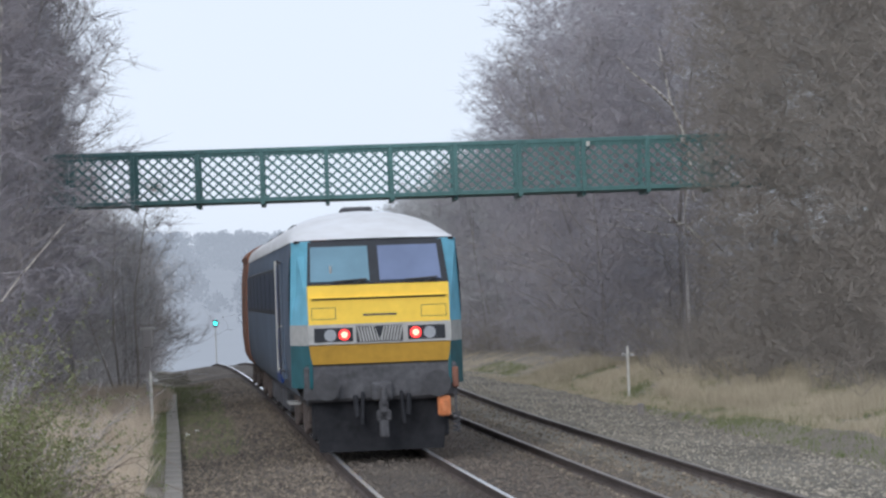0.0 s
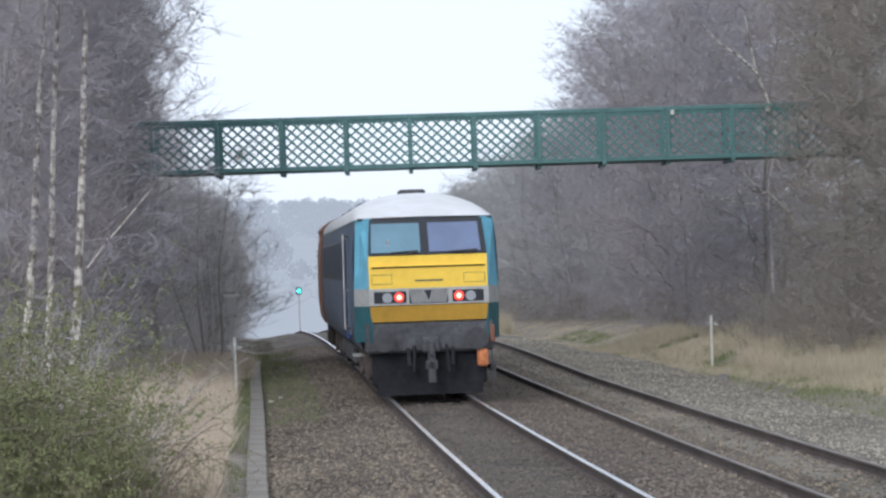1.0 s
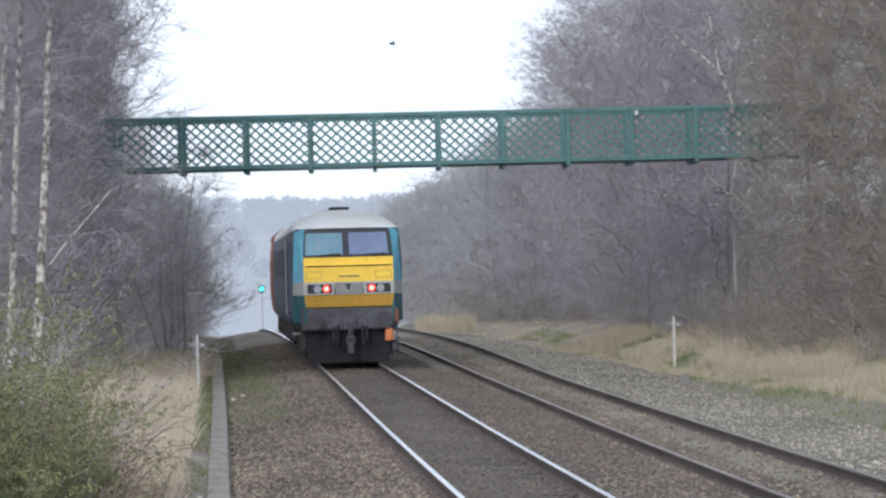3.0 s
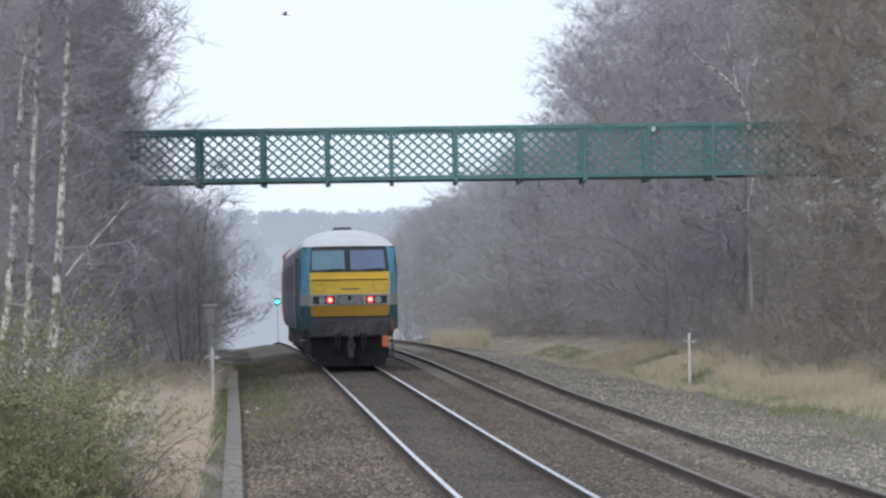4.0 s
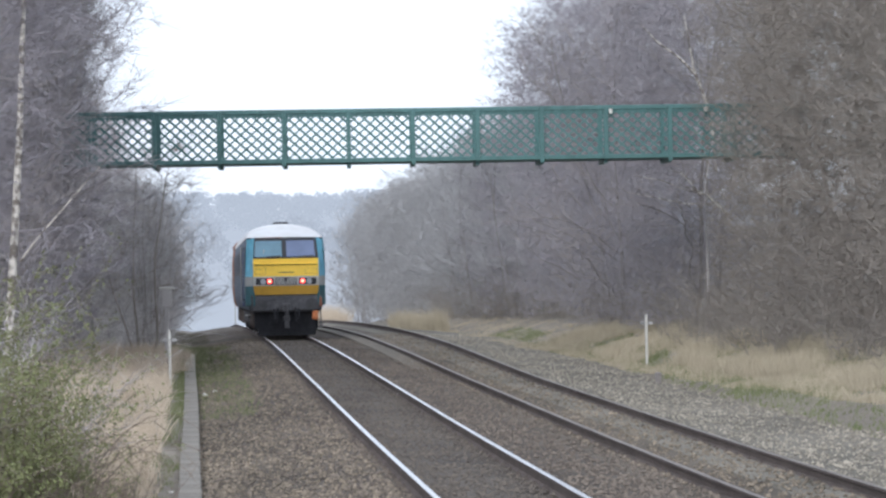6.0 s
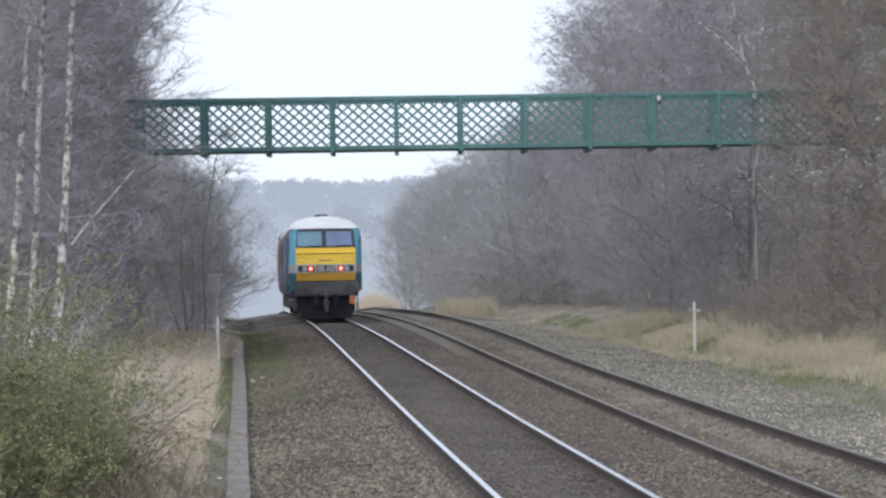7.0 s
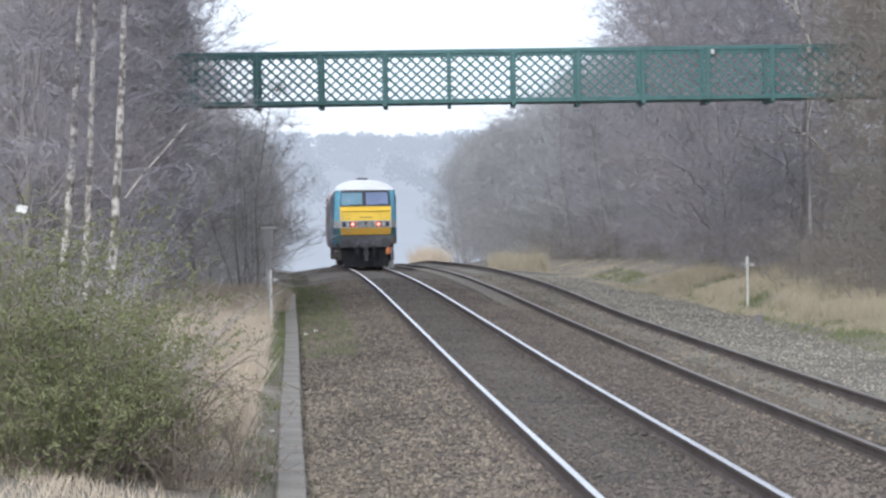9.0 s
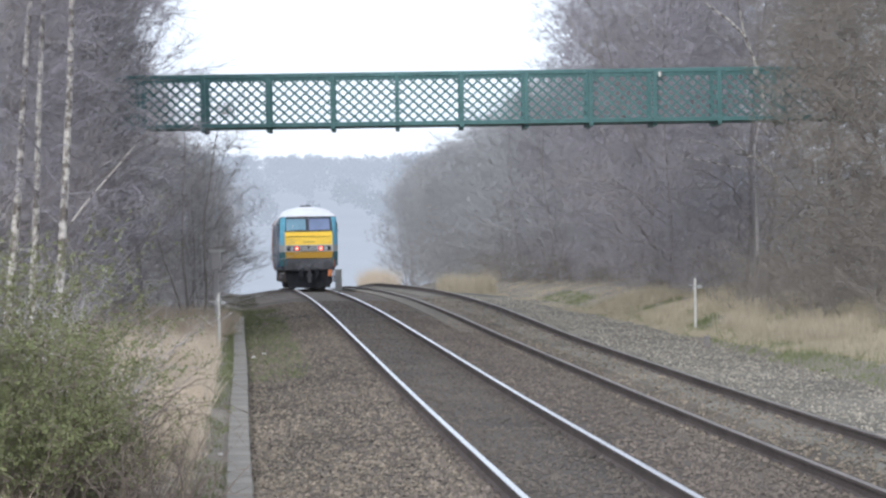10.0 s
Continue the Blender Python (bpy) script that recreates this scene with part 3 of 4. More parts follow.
    box(bm, 0.91, 1.02, -0.13, -0.1, 0.64, 0.82, 0.02)
    part("jumper_cover", bm, ORANGEPART, tr, "orange jumper cable cover")
    part("jumper_bracket", boxed(1.12, 1.22, 0.0, 0.1, 1.02, 1.34, 0.02), REDBROWN, tr, "rusty red bracket")
    # Added panel: black fills the open, shaded space under the beam.
    part("underside_shade_panel", slab(((-0.98, 0.28, 0.06), (0.98, 0.28, 0.06), (1.06, 0.2, 0.87), (-1.06, 0.2, 0.87)), 0.06), UNDERSHADE, tr, "black panel standing in for the shade below the buffer beam")
    coil = bmesh.new()
    for i in range(40):
        a, b = i * 0.785, (i + 1) * 0.785
        rod(coil, (1.16 + 0.055 * math.cos(a), -0.02 + 0.055 * math.sin(a), 0.32 + 0.008 * i), (1.16 + 0.055 * math.cos(b), -0.02 + 0.055 * math.sin(b), 0.328 + 0.008 * i), 0.014, n=5)
    rod(coil, (1.16, -0.02, 0.62), (1.16, 0.06, 0.95), 0.02, n=6)
    part("coiled_hose", coil, GRIME, tr, "grey coiled jumper hose")
    part("underframe", boxed(-1.12, 1.12, 0.6, L - 0.1, 0.78, 1.0), UNDER, tr)
    for i, y in enumerate((6.2, 8.0, 9.6, 11.4)):
        part("equipment_box", boxed(-1.15, 1.15, y, y + 1.3, 0.42, 0.8, 0.03), GRIME, tr, "underfloor equipment box")
    build_bogie(tr, 2.9, axles)
    build_bogie(tr, 16.4, axles)
    build_bogie(tr, L + 3.0, axles)
    # the coupled end behind
    rear = part("gangway", boxed(-0.6, 0.6, L, L + 0.5, 1.0, 3.3, 0.05), UNDER, tr, "black corridor connection")
    pr = [(x * 1.005, z) for x, z in side_profile(-1)] + [(p.x * 1.05, p.z + 0.02) for p in roof_ring(0, 1.0, 1.30, 3.38)[1:-1]] + [(x * 1.005, z) for x, z in side_profile(1)[::-1]]
    v, f = loft([[Vector((x, y, z)) for x, z in pr] for y in (L + 0.5, L + 4.2)], closed=True, caps=True)
    raw("coupled_vehicle", v, f, ORANGE, tr, "orange-red end of the coupled vehicle")
    part("end_wall", boxed(-1.2, 1.2, L - 0.06, L, 1.0, 3.5), UNDER, tr)
    return tr, axles


# ---- bare trees ----
class Wood:
    def __init__(self):
        self.v, self.f = [], []

    def spike(self, a, b, r):
        d = b - a
        u = d.cross(Vector((0.3, 0.5, 0.8))).normalized() * r
        w = d.cross(u).normalized() * r
        n = len(self.v)
        self.v += [a + u, a - u * 0.5 + w * 0.87, a - u * 0.5 - w * 0.87, b]
        self.f += [(n, n + 1, n + 3), (n + 1, n + 2, n + 3), (n + 2, n, n + 3)]

    def blade(self, a, b, r):
        u = (b - a).cross(Vector((0.3, 0.9, 0.2))).normalized() * r
        n = len(self.v)
        self.v += [a + u, a - u, b]
        self.f.append((n, n + 1, n + 2))

    def tube(self, pts, radii, k=6):
        n = len(self.v)
        for i, (p, r) in enumerate(zip(pts, radii)):
            d = (pts[min(i + 1, len(pts) - 1)] - pts[max(i - 1, 0)]).normalized()
            u = d.cross(Vector((0.95, 0.2, 0.1))).normalized()
            w = d.cross(u)
            self.v += [p + (u * math.cos(6.2832 * j / k) + w * math.sin(6.2832 * j / k)) * r for j in range(k)]
        for i in range(len(pts) - 1):
            for j in range(k):
                a, b = n + i * k + j, n + i * k + (j + 1) % k
                self.f.append((a, b, b + k, a + k))


def rand_dir(rng, up, spread):
    a = rng.uniform(0, 6.2832)
    return Vector((math.cos(a) * spread, math.sin(a) * spread, up))


def bough(rng, wood, start, d, length, r, steps=6, lift=0.12, wander=0.22, k=5):
    pts, radii = [start], [r]
    d = d.normalized()
    for i in range(steps):
        d = (d + Vector((rng.gauss(0, wander), rng.gauss(0, wander), rng.gauss(0, wander) + lift))).normalized()
        pts.append(pts[-1] + d * length / steps)
        radii.append(r * (1 - 0.85 * (i + 1) / steps))
    wood.tube(pts, radii, k)
    return pts


def make_tree(name, seed, height, crown_r, label, stems=1, droop=0.0, bark=None, twig_mat=None, limbs=15, twigs=13, thick=0.006, low=0.16, trunk_r=None, category="tree", straight=False):
    rng = random.Random(seed)
    tree = thing(name, label, category, "trees and scrub along the line")
    trunk, crown = Wood(), Wood()
    for s in range(stems):
        base = Vector((rng.uniform(-0.3, 0.3), rng.uniform(-0.3, 0.3), -0.3)) if stems > 1 else Vector((0, 0, -0.3))
        lean = Vector((rng.gauss(0, 0.09 * stems ** 0.5), rng.gauss(0, 0.09 * stems ** 0.5), 1))
        if straight:
            lean = Vector((0, 0, 1))
        main = bough(rng, trunk, base, lean, height * rng.uniform(0.82, 0.95), trunk_r or height * 0.006, 10, 0.05, 0.014 if straight else 0.06, 8)
        for i in range(limbs // stems):
            u = low + (0.97 - low) * (i + rng.random()) / (limbs // stems)
            q = u * (len(main) - 1)
            p = main[int(q)].lerp(main[min(int(q) + 1, len(main) - 1)], q % 1)
            reach = crown_r * (1.15 - 0.75 * u) * rng.uniform(0.7, 1.15)
            d = rand_dir(rng, rng.uniform(0.25, 0.9), 1.0)
            limb = bough(rng, crown if straight else trunk, p, d, reach, height * (0.0011 if straight else 0.0018) * (1.2 - u * 0.6), 6, 0.10 - droop, 0.2, 4)
            for j in range(9):
                t = 0.2 + 0.8 * (j + rng.random()) / 9
                q = t * 6
                p2 = limb[min(int(q), 5)].lerp(limb[min(int(q) + 1, 6)], q % 1)
                d2 = (limb[-1] - limb[0]).normalized() * 0.7 + rand_dir(rng, rng.uniform(-0.2, 0.7) - droop, 0.9)
                l2 = reach * rng.uniform(0.3, 0.6) * (1.2 - 0.5 * t)
                br = bough(rng, crown, p2, d2, l2, thick * 1.6, 3, 0.08 - droop * 1.3, 0.3, 3)
                for m in range(twigs):
                    t3 = rng.random() * 3
                    p3 = br[min(int(t3), 2)].lerp(br[min(int(t3) + 1, 3)], t3 % 1)
                    d3 = (br[-1] - br[0]).normalized() * 0.6 + rand_dir(rng, rng.uniform(-0.4, 0.8) - droop * 1.5, 0.8)
                    tip = p3 + d3.normalized() * rng.uniform(0.25, 0.75) * (0.6 + height * 0.05)
                    crown.spike(p3, tip, thick * rng.uniform(0.6, 1.1))
                    if m % 2 == 0:
                        p4 = p3.lerp(tip, 0.45)
                        crown.spike(p4, p4 + (d3 + rand_dir(rng, 0.2 - droop, 0.9)).normalized() * rng.uniform(0.2, 0.45), thick * 0.6)
    raw("trunk", trunk.v, trunk.f, bark or BARK, tree, "", True)
    raw("crown", crown.v, crown.f, twig_mat or TWIG, tree, "leafless twigs")
    return tree


def make_scrub(name, seed, width, height, stems, label, leaves=0, twig_mat=None, thick=0.007, spread=0.8):
    rng = random.Random(seed)
    th = thing(name, label, "shrub", "trees and scrub along the line")
    w, fine = Wood(), Wood()
    tips = []
    for i in range(stems):
        a, r = rng.uniform(0, 6.2832), width * 0.42 * rng.random() ** 0.6
        base = Vector((math.cos(a) * r, math.sin(a) * r, -0.1))
        d = Vector((math.cos(a) * rng.uniform(0.05, spread), math.sin(a) * rng.uniform(0.05, spread), rng.uniform(0.6, 1.2)))
        ln = height * rng.uniform(0.5, 1.1)
        st = bough(rng, w, base, d, ln, thick * 1.7, 5, -0.05, 0.22, 3)
        for j in range(12):
            q = rng.uniform(0.6, 4.99)
            p = st[int(q)].lerp(st[int(q) + 1], q % 1)
            tip = p + (rand_dir(rng, rng.uniform(-0.3, 1.0), 0.9)).normalized() * ln * rng.uniform(0.1, 0.33)
            fine.spike(p, tip, thick * rng.uniform(0.5, 1.0))
            tips.append((p, tip))
            if j % 3 == 0:
                p4 = p.lerp(tip, 0.5)
                fine.spike(p4, p4 + rand_dir(rng, 0.3, 0.8) * ln * 0.1, thick * 0.6)
    tagged(raw("stem_tangle", w.v, w.f, twig_mat or TWIG, th), "tangled thin stems", kind="stuff")
    tagged(raw("twig_tangle", fine.v, fine.f, twig_mat or TWIG, th), "fine side twigs", kind="stuff")
    if leaves:
        v, f = [], []
        for i in range(leaves):
            a, b = rng.choice(tips)
            if (a.z + b.z) / 2 < height * 0.2 and rng.random() < 0.6:
                continue
            c = a.lerp(b, rng.random() * 1.05) + Vector((rng.gauss(0, 0.02), rng.gauss(0, 0.02), rng.gauss(0, 0.02)))
            d = Vector((rng.gauss(0, 1), rng.gauss(0, 1), rng.gauss(0, 1))).normalized()
            e = d.cross(Vector((rng.gauss(0, 1), rng.gauss(0, 1), rng.gauss(0, 1)))).normalized()
            s = rng.uniform(0.011, 0.023)
            n = len(v)
            v += [c - d * s, c + e * s * 0.5, c + d * s, c - e * s * 0.5 + d.cross(e) * s * 0.3]
            f += [(n, n + 1, n + 2), (n, n + 2, n + 3)]
        raw("foliage", v, f, LEAF, th, "small olive-green leaves")
    return th


def plant(model, used, d, off, scale=1.0, turn=0.0, tall=1.0):
    m = Matrix.Translation(ground_at(d, off)) @ pose(0, 0, 0, 0, 0, turn) @ Matrix.Diagonal((scale, scale, scale * tall, 1))
    if model in used:
        return copy_thing(model, m)
    used.add(model)
    model.matrix_basis = m
    return model


def wood_mass(name, label, material, seed, place, count, thick):
    """The depth of the wood round and behind the first trees: a tangle nobody could count."""
    rng = random.Random(seed)
    w = Wood()
    for i in range(count):
        d, off, top = place(rng)
        g = ground_at(d, off)
        c = g + Vector((rng.gauss(0, 0.4), 0, 0.1 + (top - 0.1) * rng.random() ** 0.8))
        for k in range(4):
            e = c + rand_dir(rng, rng.uniform(-0.1, 1.3), 1.0).normalized() * rng.uniform(0.3, 0.9)
            w.blade(c, e, thick * rng.uniform(0.6, 1.2))
            f = c.lerp(e, 0.5)
            w.blade(f, f + rand_dir(rng, rng.uniform(-0.2, 0.8), 1.0).normalized() * rng.uniform(0.15, 0.45), thick * 0.7)
    return tagged(raw(name, w.v, w.f, material), label, "woodland", kind="stuff")


def lump(d, off, size, seed):
    return noise.noise((d / size, off / size, seed))


def build_woods():
    used = set()
    rng = random.Random(11)
    big = [make_tree("bare_tree", s, 11.5, 3.6, "leafless grey-brown tree in the lineside wood", limbs=19, twigs=9, low=0.07) for s in (1, 2, 3)]
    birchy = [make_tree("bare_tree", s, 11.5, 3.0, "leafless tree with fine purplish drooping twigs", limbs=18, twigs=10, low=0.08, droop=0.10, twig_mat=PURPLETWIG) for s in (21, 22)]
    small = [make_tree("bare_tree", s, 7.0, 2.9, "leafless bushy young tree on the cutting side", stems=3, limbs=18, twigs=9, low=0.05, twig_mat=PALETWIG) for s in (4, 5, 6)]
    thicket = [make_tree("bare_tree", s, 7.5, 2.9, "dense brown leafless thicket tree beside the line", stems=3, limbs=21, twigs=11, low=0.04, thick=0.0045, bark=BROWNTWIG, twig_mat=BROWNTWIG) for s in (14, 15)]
    scrub = [make_scrub("bare_shrub", s, 3.4, 3.1, 50, "tangled leafless ash-brown lineside shrub", twig_mat=ASHTWIG) for s in (7, 8, 9)]
    brush = [make_scrub("bare_shrub", s, 3.4, 3.1, 50, "dark brown leafless shrub at the foot of the wood", twig_mat=BROWNTWIG) for s in (17, 18)]
    # right of the line
    for r in range(2):
        d = 40 + r * 2.0
        while d < 112:
            off = 10.8 - 0.012 * (d - 36) + r * 3.0 + rng.uniform(-0.7, 0.9) + (2.6 if d < 58 else 0)
            if d > 80:
                model, sc = rng.choice(small if r == 0 else small + big), rng.uniform(0.95, 1.25) if r == 0 else rng.uniform(0.8, 0.95)
            else:
                model, sc = rng.choice(big + birchy), rng.uniform(0.9, 1.2)
            plant(model, used, d, off, sc, rng.uniform(0, 360))
            d += rng.uniform(4.5, 7.0) * (1 + 0.6 * r)
    for d in (112, 117, 122, 127, 132, 137, 142, 147, 152, 156):
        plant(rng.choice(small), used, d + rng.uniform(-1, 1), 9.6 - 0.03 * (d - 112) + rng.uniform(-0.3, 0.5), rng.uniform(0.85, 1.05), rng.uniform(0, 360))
    # left of the line
    for r in range(2):
        d = 38 + r * 2.0
        while d < 130:
            near = -8.0 if d < 60 else -6.5 if d < 72 else -5.3
            off = near - r * 2.8 + rng.uniform(-0.7, 0.5)
            if d > 66 and r == 0:
                model, sc = rng.choice(small), rng.uniform(0.7, 0.9)
            else:
                model, sc = rng.choice(big + birchy), rng.uniform(0.9, 1.15)
            plant(model, used, d, off, sc, rng.uniform(0, 360))
            d += rng.uniform(4.2, 6.5) * (1 + 0.6 * r)
    for model, d, off, sc in ((thicket[0], 47, 13.2, 1.2), (thicket[1], 50, 12.9, 1.2), (thicket[0], 53.5, 12.9, 1.2), (birchy[0], 50, -6.9, 1.1), (big[1], 46, -8.2, 1.1), (birchy[1], 54, -7.2, 1.1), (big[0], 52, -9.6, 1.15), (thicket[1], 65, -4.7, 0.8), (small[2], 70, -4.7, 0.85), (small[0], 74, -4.6, 0.8), (small[1], 80, -4.5, 0.8), (small[0], 88, -4.4, 0.85), (small[1], 97, -4.4, 0.85)):
        plant(model, used, d, off, sc, rng.uniform(0, 360))
    for side in (1, -1):
        d = 46
        while d < 125:
            near = 10.4 - 0.014 * (d - 36) if side > 0 else (-7.4 if d < 66 else -4.9)
            plant(rng.choice(brush if side > 0 else scrub), used, d, near + rng.uniform(-0.3, 1.0) * side, rng.uniform(0.6, 0.95), rng.uniform(0, 360))
            d += rng.uniform(2.8, 4.6)

    def right_near(g):
        d = g.uniform(38, 56)
        off = 9.9 + 5.5 * g.random() ** 1.3
        return d, off, 12.0 * (1 + 0.3 * lump(d, off, 5, 1))

    def right_middle(g):
        d, off = 62 + 40 * g.random() ** 1.25, 9.2 + 5.5 * g.random() ** 1.4
        return d, off, (12.5 if d < 80 else max(8.0, 12.5 - (d - 80) * 0.36)) * (1 + 0.3 * lump(d, off, 5, 1))

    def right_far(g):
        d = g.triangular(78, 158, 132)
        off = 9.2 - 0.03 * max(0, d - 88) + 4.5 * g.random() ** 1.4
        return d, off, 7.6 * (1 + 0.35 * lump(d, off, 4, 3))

    def left_near(g):
        d, off = g.uniform(44, 66), -6.2 - 6.5 * g.random() ** 1.3
        return d, off, 13.0 * (1 + 0.3 * lump(d, off, 5, 2))

    def left_far(g):
        d = g.uniform(64, 140)
        off = -4.3 - 0.05 * max(0, 74 - d) + 0.9 * lump(d, 0, 5, 8) - 6 * g.random() ** 1.2
        return d, off, (4.2 + 0.9 * (-4 - off)) * (1 + 0.4 * lump(d, off, 4, 5))
    lab = "dense leafless woodland on the cutting side, "
    # Haze is put into the twig colours: the middle and far belts are paler.
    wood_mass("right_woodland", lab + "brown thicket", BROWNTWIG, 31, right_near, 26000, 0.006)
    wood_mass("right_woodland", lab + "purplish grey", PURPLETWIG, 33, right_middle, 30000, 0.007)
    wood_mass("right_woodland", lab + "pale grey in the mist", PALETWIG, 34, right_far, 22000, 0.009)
    wood_mass("left_woodland", lab + "dark mauve", MAUVETWIG, 32, left_near, 22000, 0.007)
    wood_mass("left_woodland", lab + "grey-brown", ASHTWIG, 35, left_far, 16000, 0.008)


# ---- named trees, bush and grass ----
def set_tree(tree, x, d, lean_x=0.0, turn=0.0, scale=1.0):
    g = ground_at(d, x - line_x(d))
    tree.matrix_basis = Matrix.Translation((x, d, g.z)) @ Matrix.Rotation(math.atan(lean_x), 4, "Y") @ pose(0, 0, 0, 0, 0, turn) @ Matrix.Diagonal((scale, scale, scale, 1))


def build_birches():
    lab = "slender white-barked birch with bare purplish twigs"
    for i, (x, lean, r) in enumerate(((-5.6, 0.11, 0.075), (-5.18, 0.06, 0.066), (-4.74, 0.105, 0.078))):
        t = make_tree("birch_tree", 40 + i, 11.0, 2.0, lab, limbs=14, twigs=14, droop=0.16, bark=BIRCH, twig_mat=MAUVETWIG, thick=0.005, low=0.3, trunk_r=r, straight=True)
        set_tree(t, x, 32 - 0.4 * i, lean, 40 * i)
        if i == 2:
            w = Wood()
            w.tube([Vector((0.0, 0, 2.55)), Vector((0.24, -0.1, 2.92)), Vector((0.52, -0.1, 3.3)), Vector((0.82, -0.15, 3.72)), Vector((1.08, -0.2, 4.05))], [0.014, 0.013, 0.011, 0.008, 0.004], 6)
            b = raw("side_branch", w.v, w.f, BIRCH, t, "long pale slanting branch", True)
            b.matrix_basis = pose(0, 0, 0, 0, 0, -80)
    # forked birch leaning over beyond the footbridge
    t = make_tree("birch_tree", 47, 9.0, 2.2, "leaning forked white-barked birch on the cutting side", limbs=12, twigs=12, droop=0.12, bark=BARK, twig_mat=PURPLETWIG, thick=0.006, low=0.4, trunk_r=0.07, straight=True)
    set_tree(t, 10.05, 61.4, 0.0, 0)
    g = Vector((10.05, 61.4, ground_at(61.4, 10.05 - line_x(61.4)).z))
    for pts, r in ((((10.0, 61, 1.3), (9.97, 61, 3.0), (9.95, 61, 4.2), (10.2, 61, 5.55)), 0.05), (((10.2, 61, 5.5), (10.1, 61, 6.3), (9.85, 61, 7.0), (9.7, 61, 7.4), (9.6, 61, 8.0), (9.45, 61, 8.9)), 0.055), (((9.7, 61, 7.35), (9.25, 61, 7.8), (8.7, 61, 8.2), (8.25, 61, 8.7)), 0.04), (((10.45, 60.2, 3.4), (9.85, 60.2, 3.98), (9.15, 60.2, 4.25)), 0.05), (((9.95, 60.2, 3.95), (9.3, 60.2, 4.1), (8.6, 60.2, 4.4), (7.9, 60.2, 4.5)), 0.022), (((10.0, 60.2, 3.7), (9.2, 60.2, 3.75), (8.3, 60.2, 3.95), (7.6, 60.2, 4.1)), 0.02), (((9.6, 60.2, 4.1), (9.2, 60.2, 4.55), (8.9, 60.2, 4.65)), 0.02)):
        w = Wood()
        w.tube([Vector(p) - g for p in pts], [r * (1 - 0.7 * i / (len(pts) - 1)) for i in range(len(pts))], 6)
        raw("pale_limb", w.v, w.f, ASHTWIG if pts[0][2] < 2 else BIRCH, t, "pale bare limb", True)


def build_bush():
    for i, (x, d, w, h, st, lv) in enumerate(((-4.45, 22.0, 2.5, 2.75, 150, 46000), (-3.65, 21.0, 2.1, 1.95, 150, 40000), (-2.95, 21.6, 1.5, 1.2, 130, 6000), (-3.8, 22.8, 2.0, 2.3, 110, 18000))):
        b = make_scrub("leafy_bush", 60 + i, w, h, st, "dense bush with olive-green leaves and brown stems", leaves=lv, twig_mat=BRIAR, thick=0.004, spread=0.35)
        set_tree(b, x, d)
    b = make_scrub("bramble", 66, 1.5, 1.15, 60, "arching bare bramble at the edge of the bush", twig_mat=BRIAR, thick=0.006)
    set_tree(b, -2.35, 21.2)
    rng = random.Random(68)
    arch = thing("bramble", "long dark bramble canes arching out of the bush", "bramble")
    for k in range(9):
        x, y, h, r = rng.uniform(-0.45, 0.35), rng.uniform(-0.5, 0.5), rng.uniform(0.85, 1.3), rng.uniform(0.7, 1.3)
        pts = [Vector((x + r * (1 - math.cos(u * 2.6)) * 0.55, y + 0.15 * math.sin(3 * u + k), h * math.sin(min(1.0, u * 0.95) * 2.3) / math.sin(1.57) * (1 if u < 0.7 else 1 - 0.25 * (u - 0.7)))) for u in (0, 0.15, 0.3, 0.45, 0.6, 0.75, 0.9, 1.0)]
        w = Wood()
        w.tube(pts, [0.008 - 0.0008 * i for i in range(8)], 5)
        for q in range(14):
            p = pts[rng.randint(2, 7)]
            w.spike(p, p + rand_dir(rng, rng.uniform(-0.6, 0.6), 0.8) * rng.uniform(0.08, 0.28), 0.003)
        raw("cane", w.v, w.f, BRIAR, arch, "", True)
    set_tree(arch, -2.75, 21.4)
    b = make_scrub("bare_shrub", 67, 2.0, 2.3, 60, "thin bare grey shrub behind the bush", thick=0.005)
    set_tree(b, -3.9, 26.5)
    for k, (x, d) in enumerate(((-4.75, 28.2), (-5.2, 26.0))):
        b = make_scrub("bare_shrub", 91 + k, 1.9, 2.7, 60, "thin bare grey shrub round the birch stems", thick=0.005, twig_mat=ASHTWIG)
        set_tree(b, x, d)


def grass(name, material, label, seed, count, place, tall, bare=-0.25, clump=1.3):
    rng = random.Random(seed)
    w = Wood()
    for i in range(count):
        d, off = place(rng)
        k = lump(d * 0.6, off, clump, seed) + rng.gauss(0, 0.15)
        if k < bare:
            continue
        c = surface_at(d, off)
        c.z -= 0.03
        for b in range(5):
            h = tall * rng.uniform(0.45, 1.15) * (0.8 + 0.5 * k)
            p = c + Vector((rng.gauss(0, 0.05), rng.gauss(0, 0.05), 0))
            w.blade(p, p + Vector((rng.gauss(0, 0.3) * h, rng.gauss(0, 0.3) * h, h)), 0.007)
    return tagged(raw(name, w.v, w.f, material), label, "grass", kind="stuff")


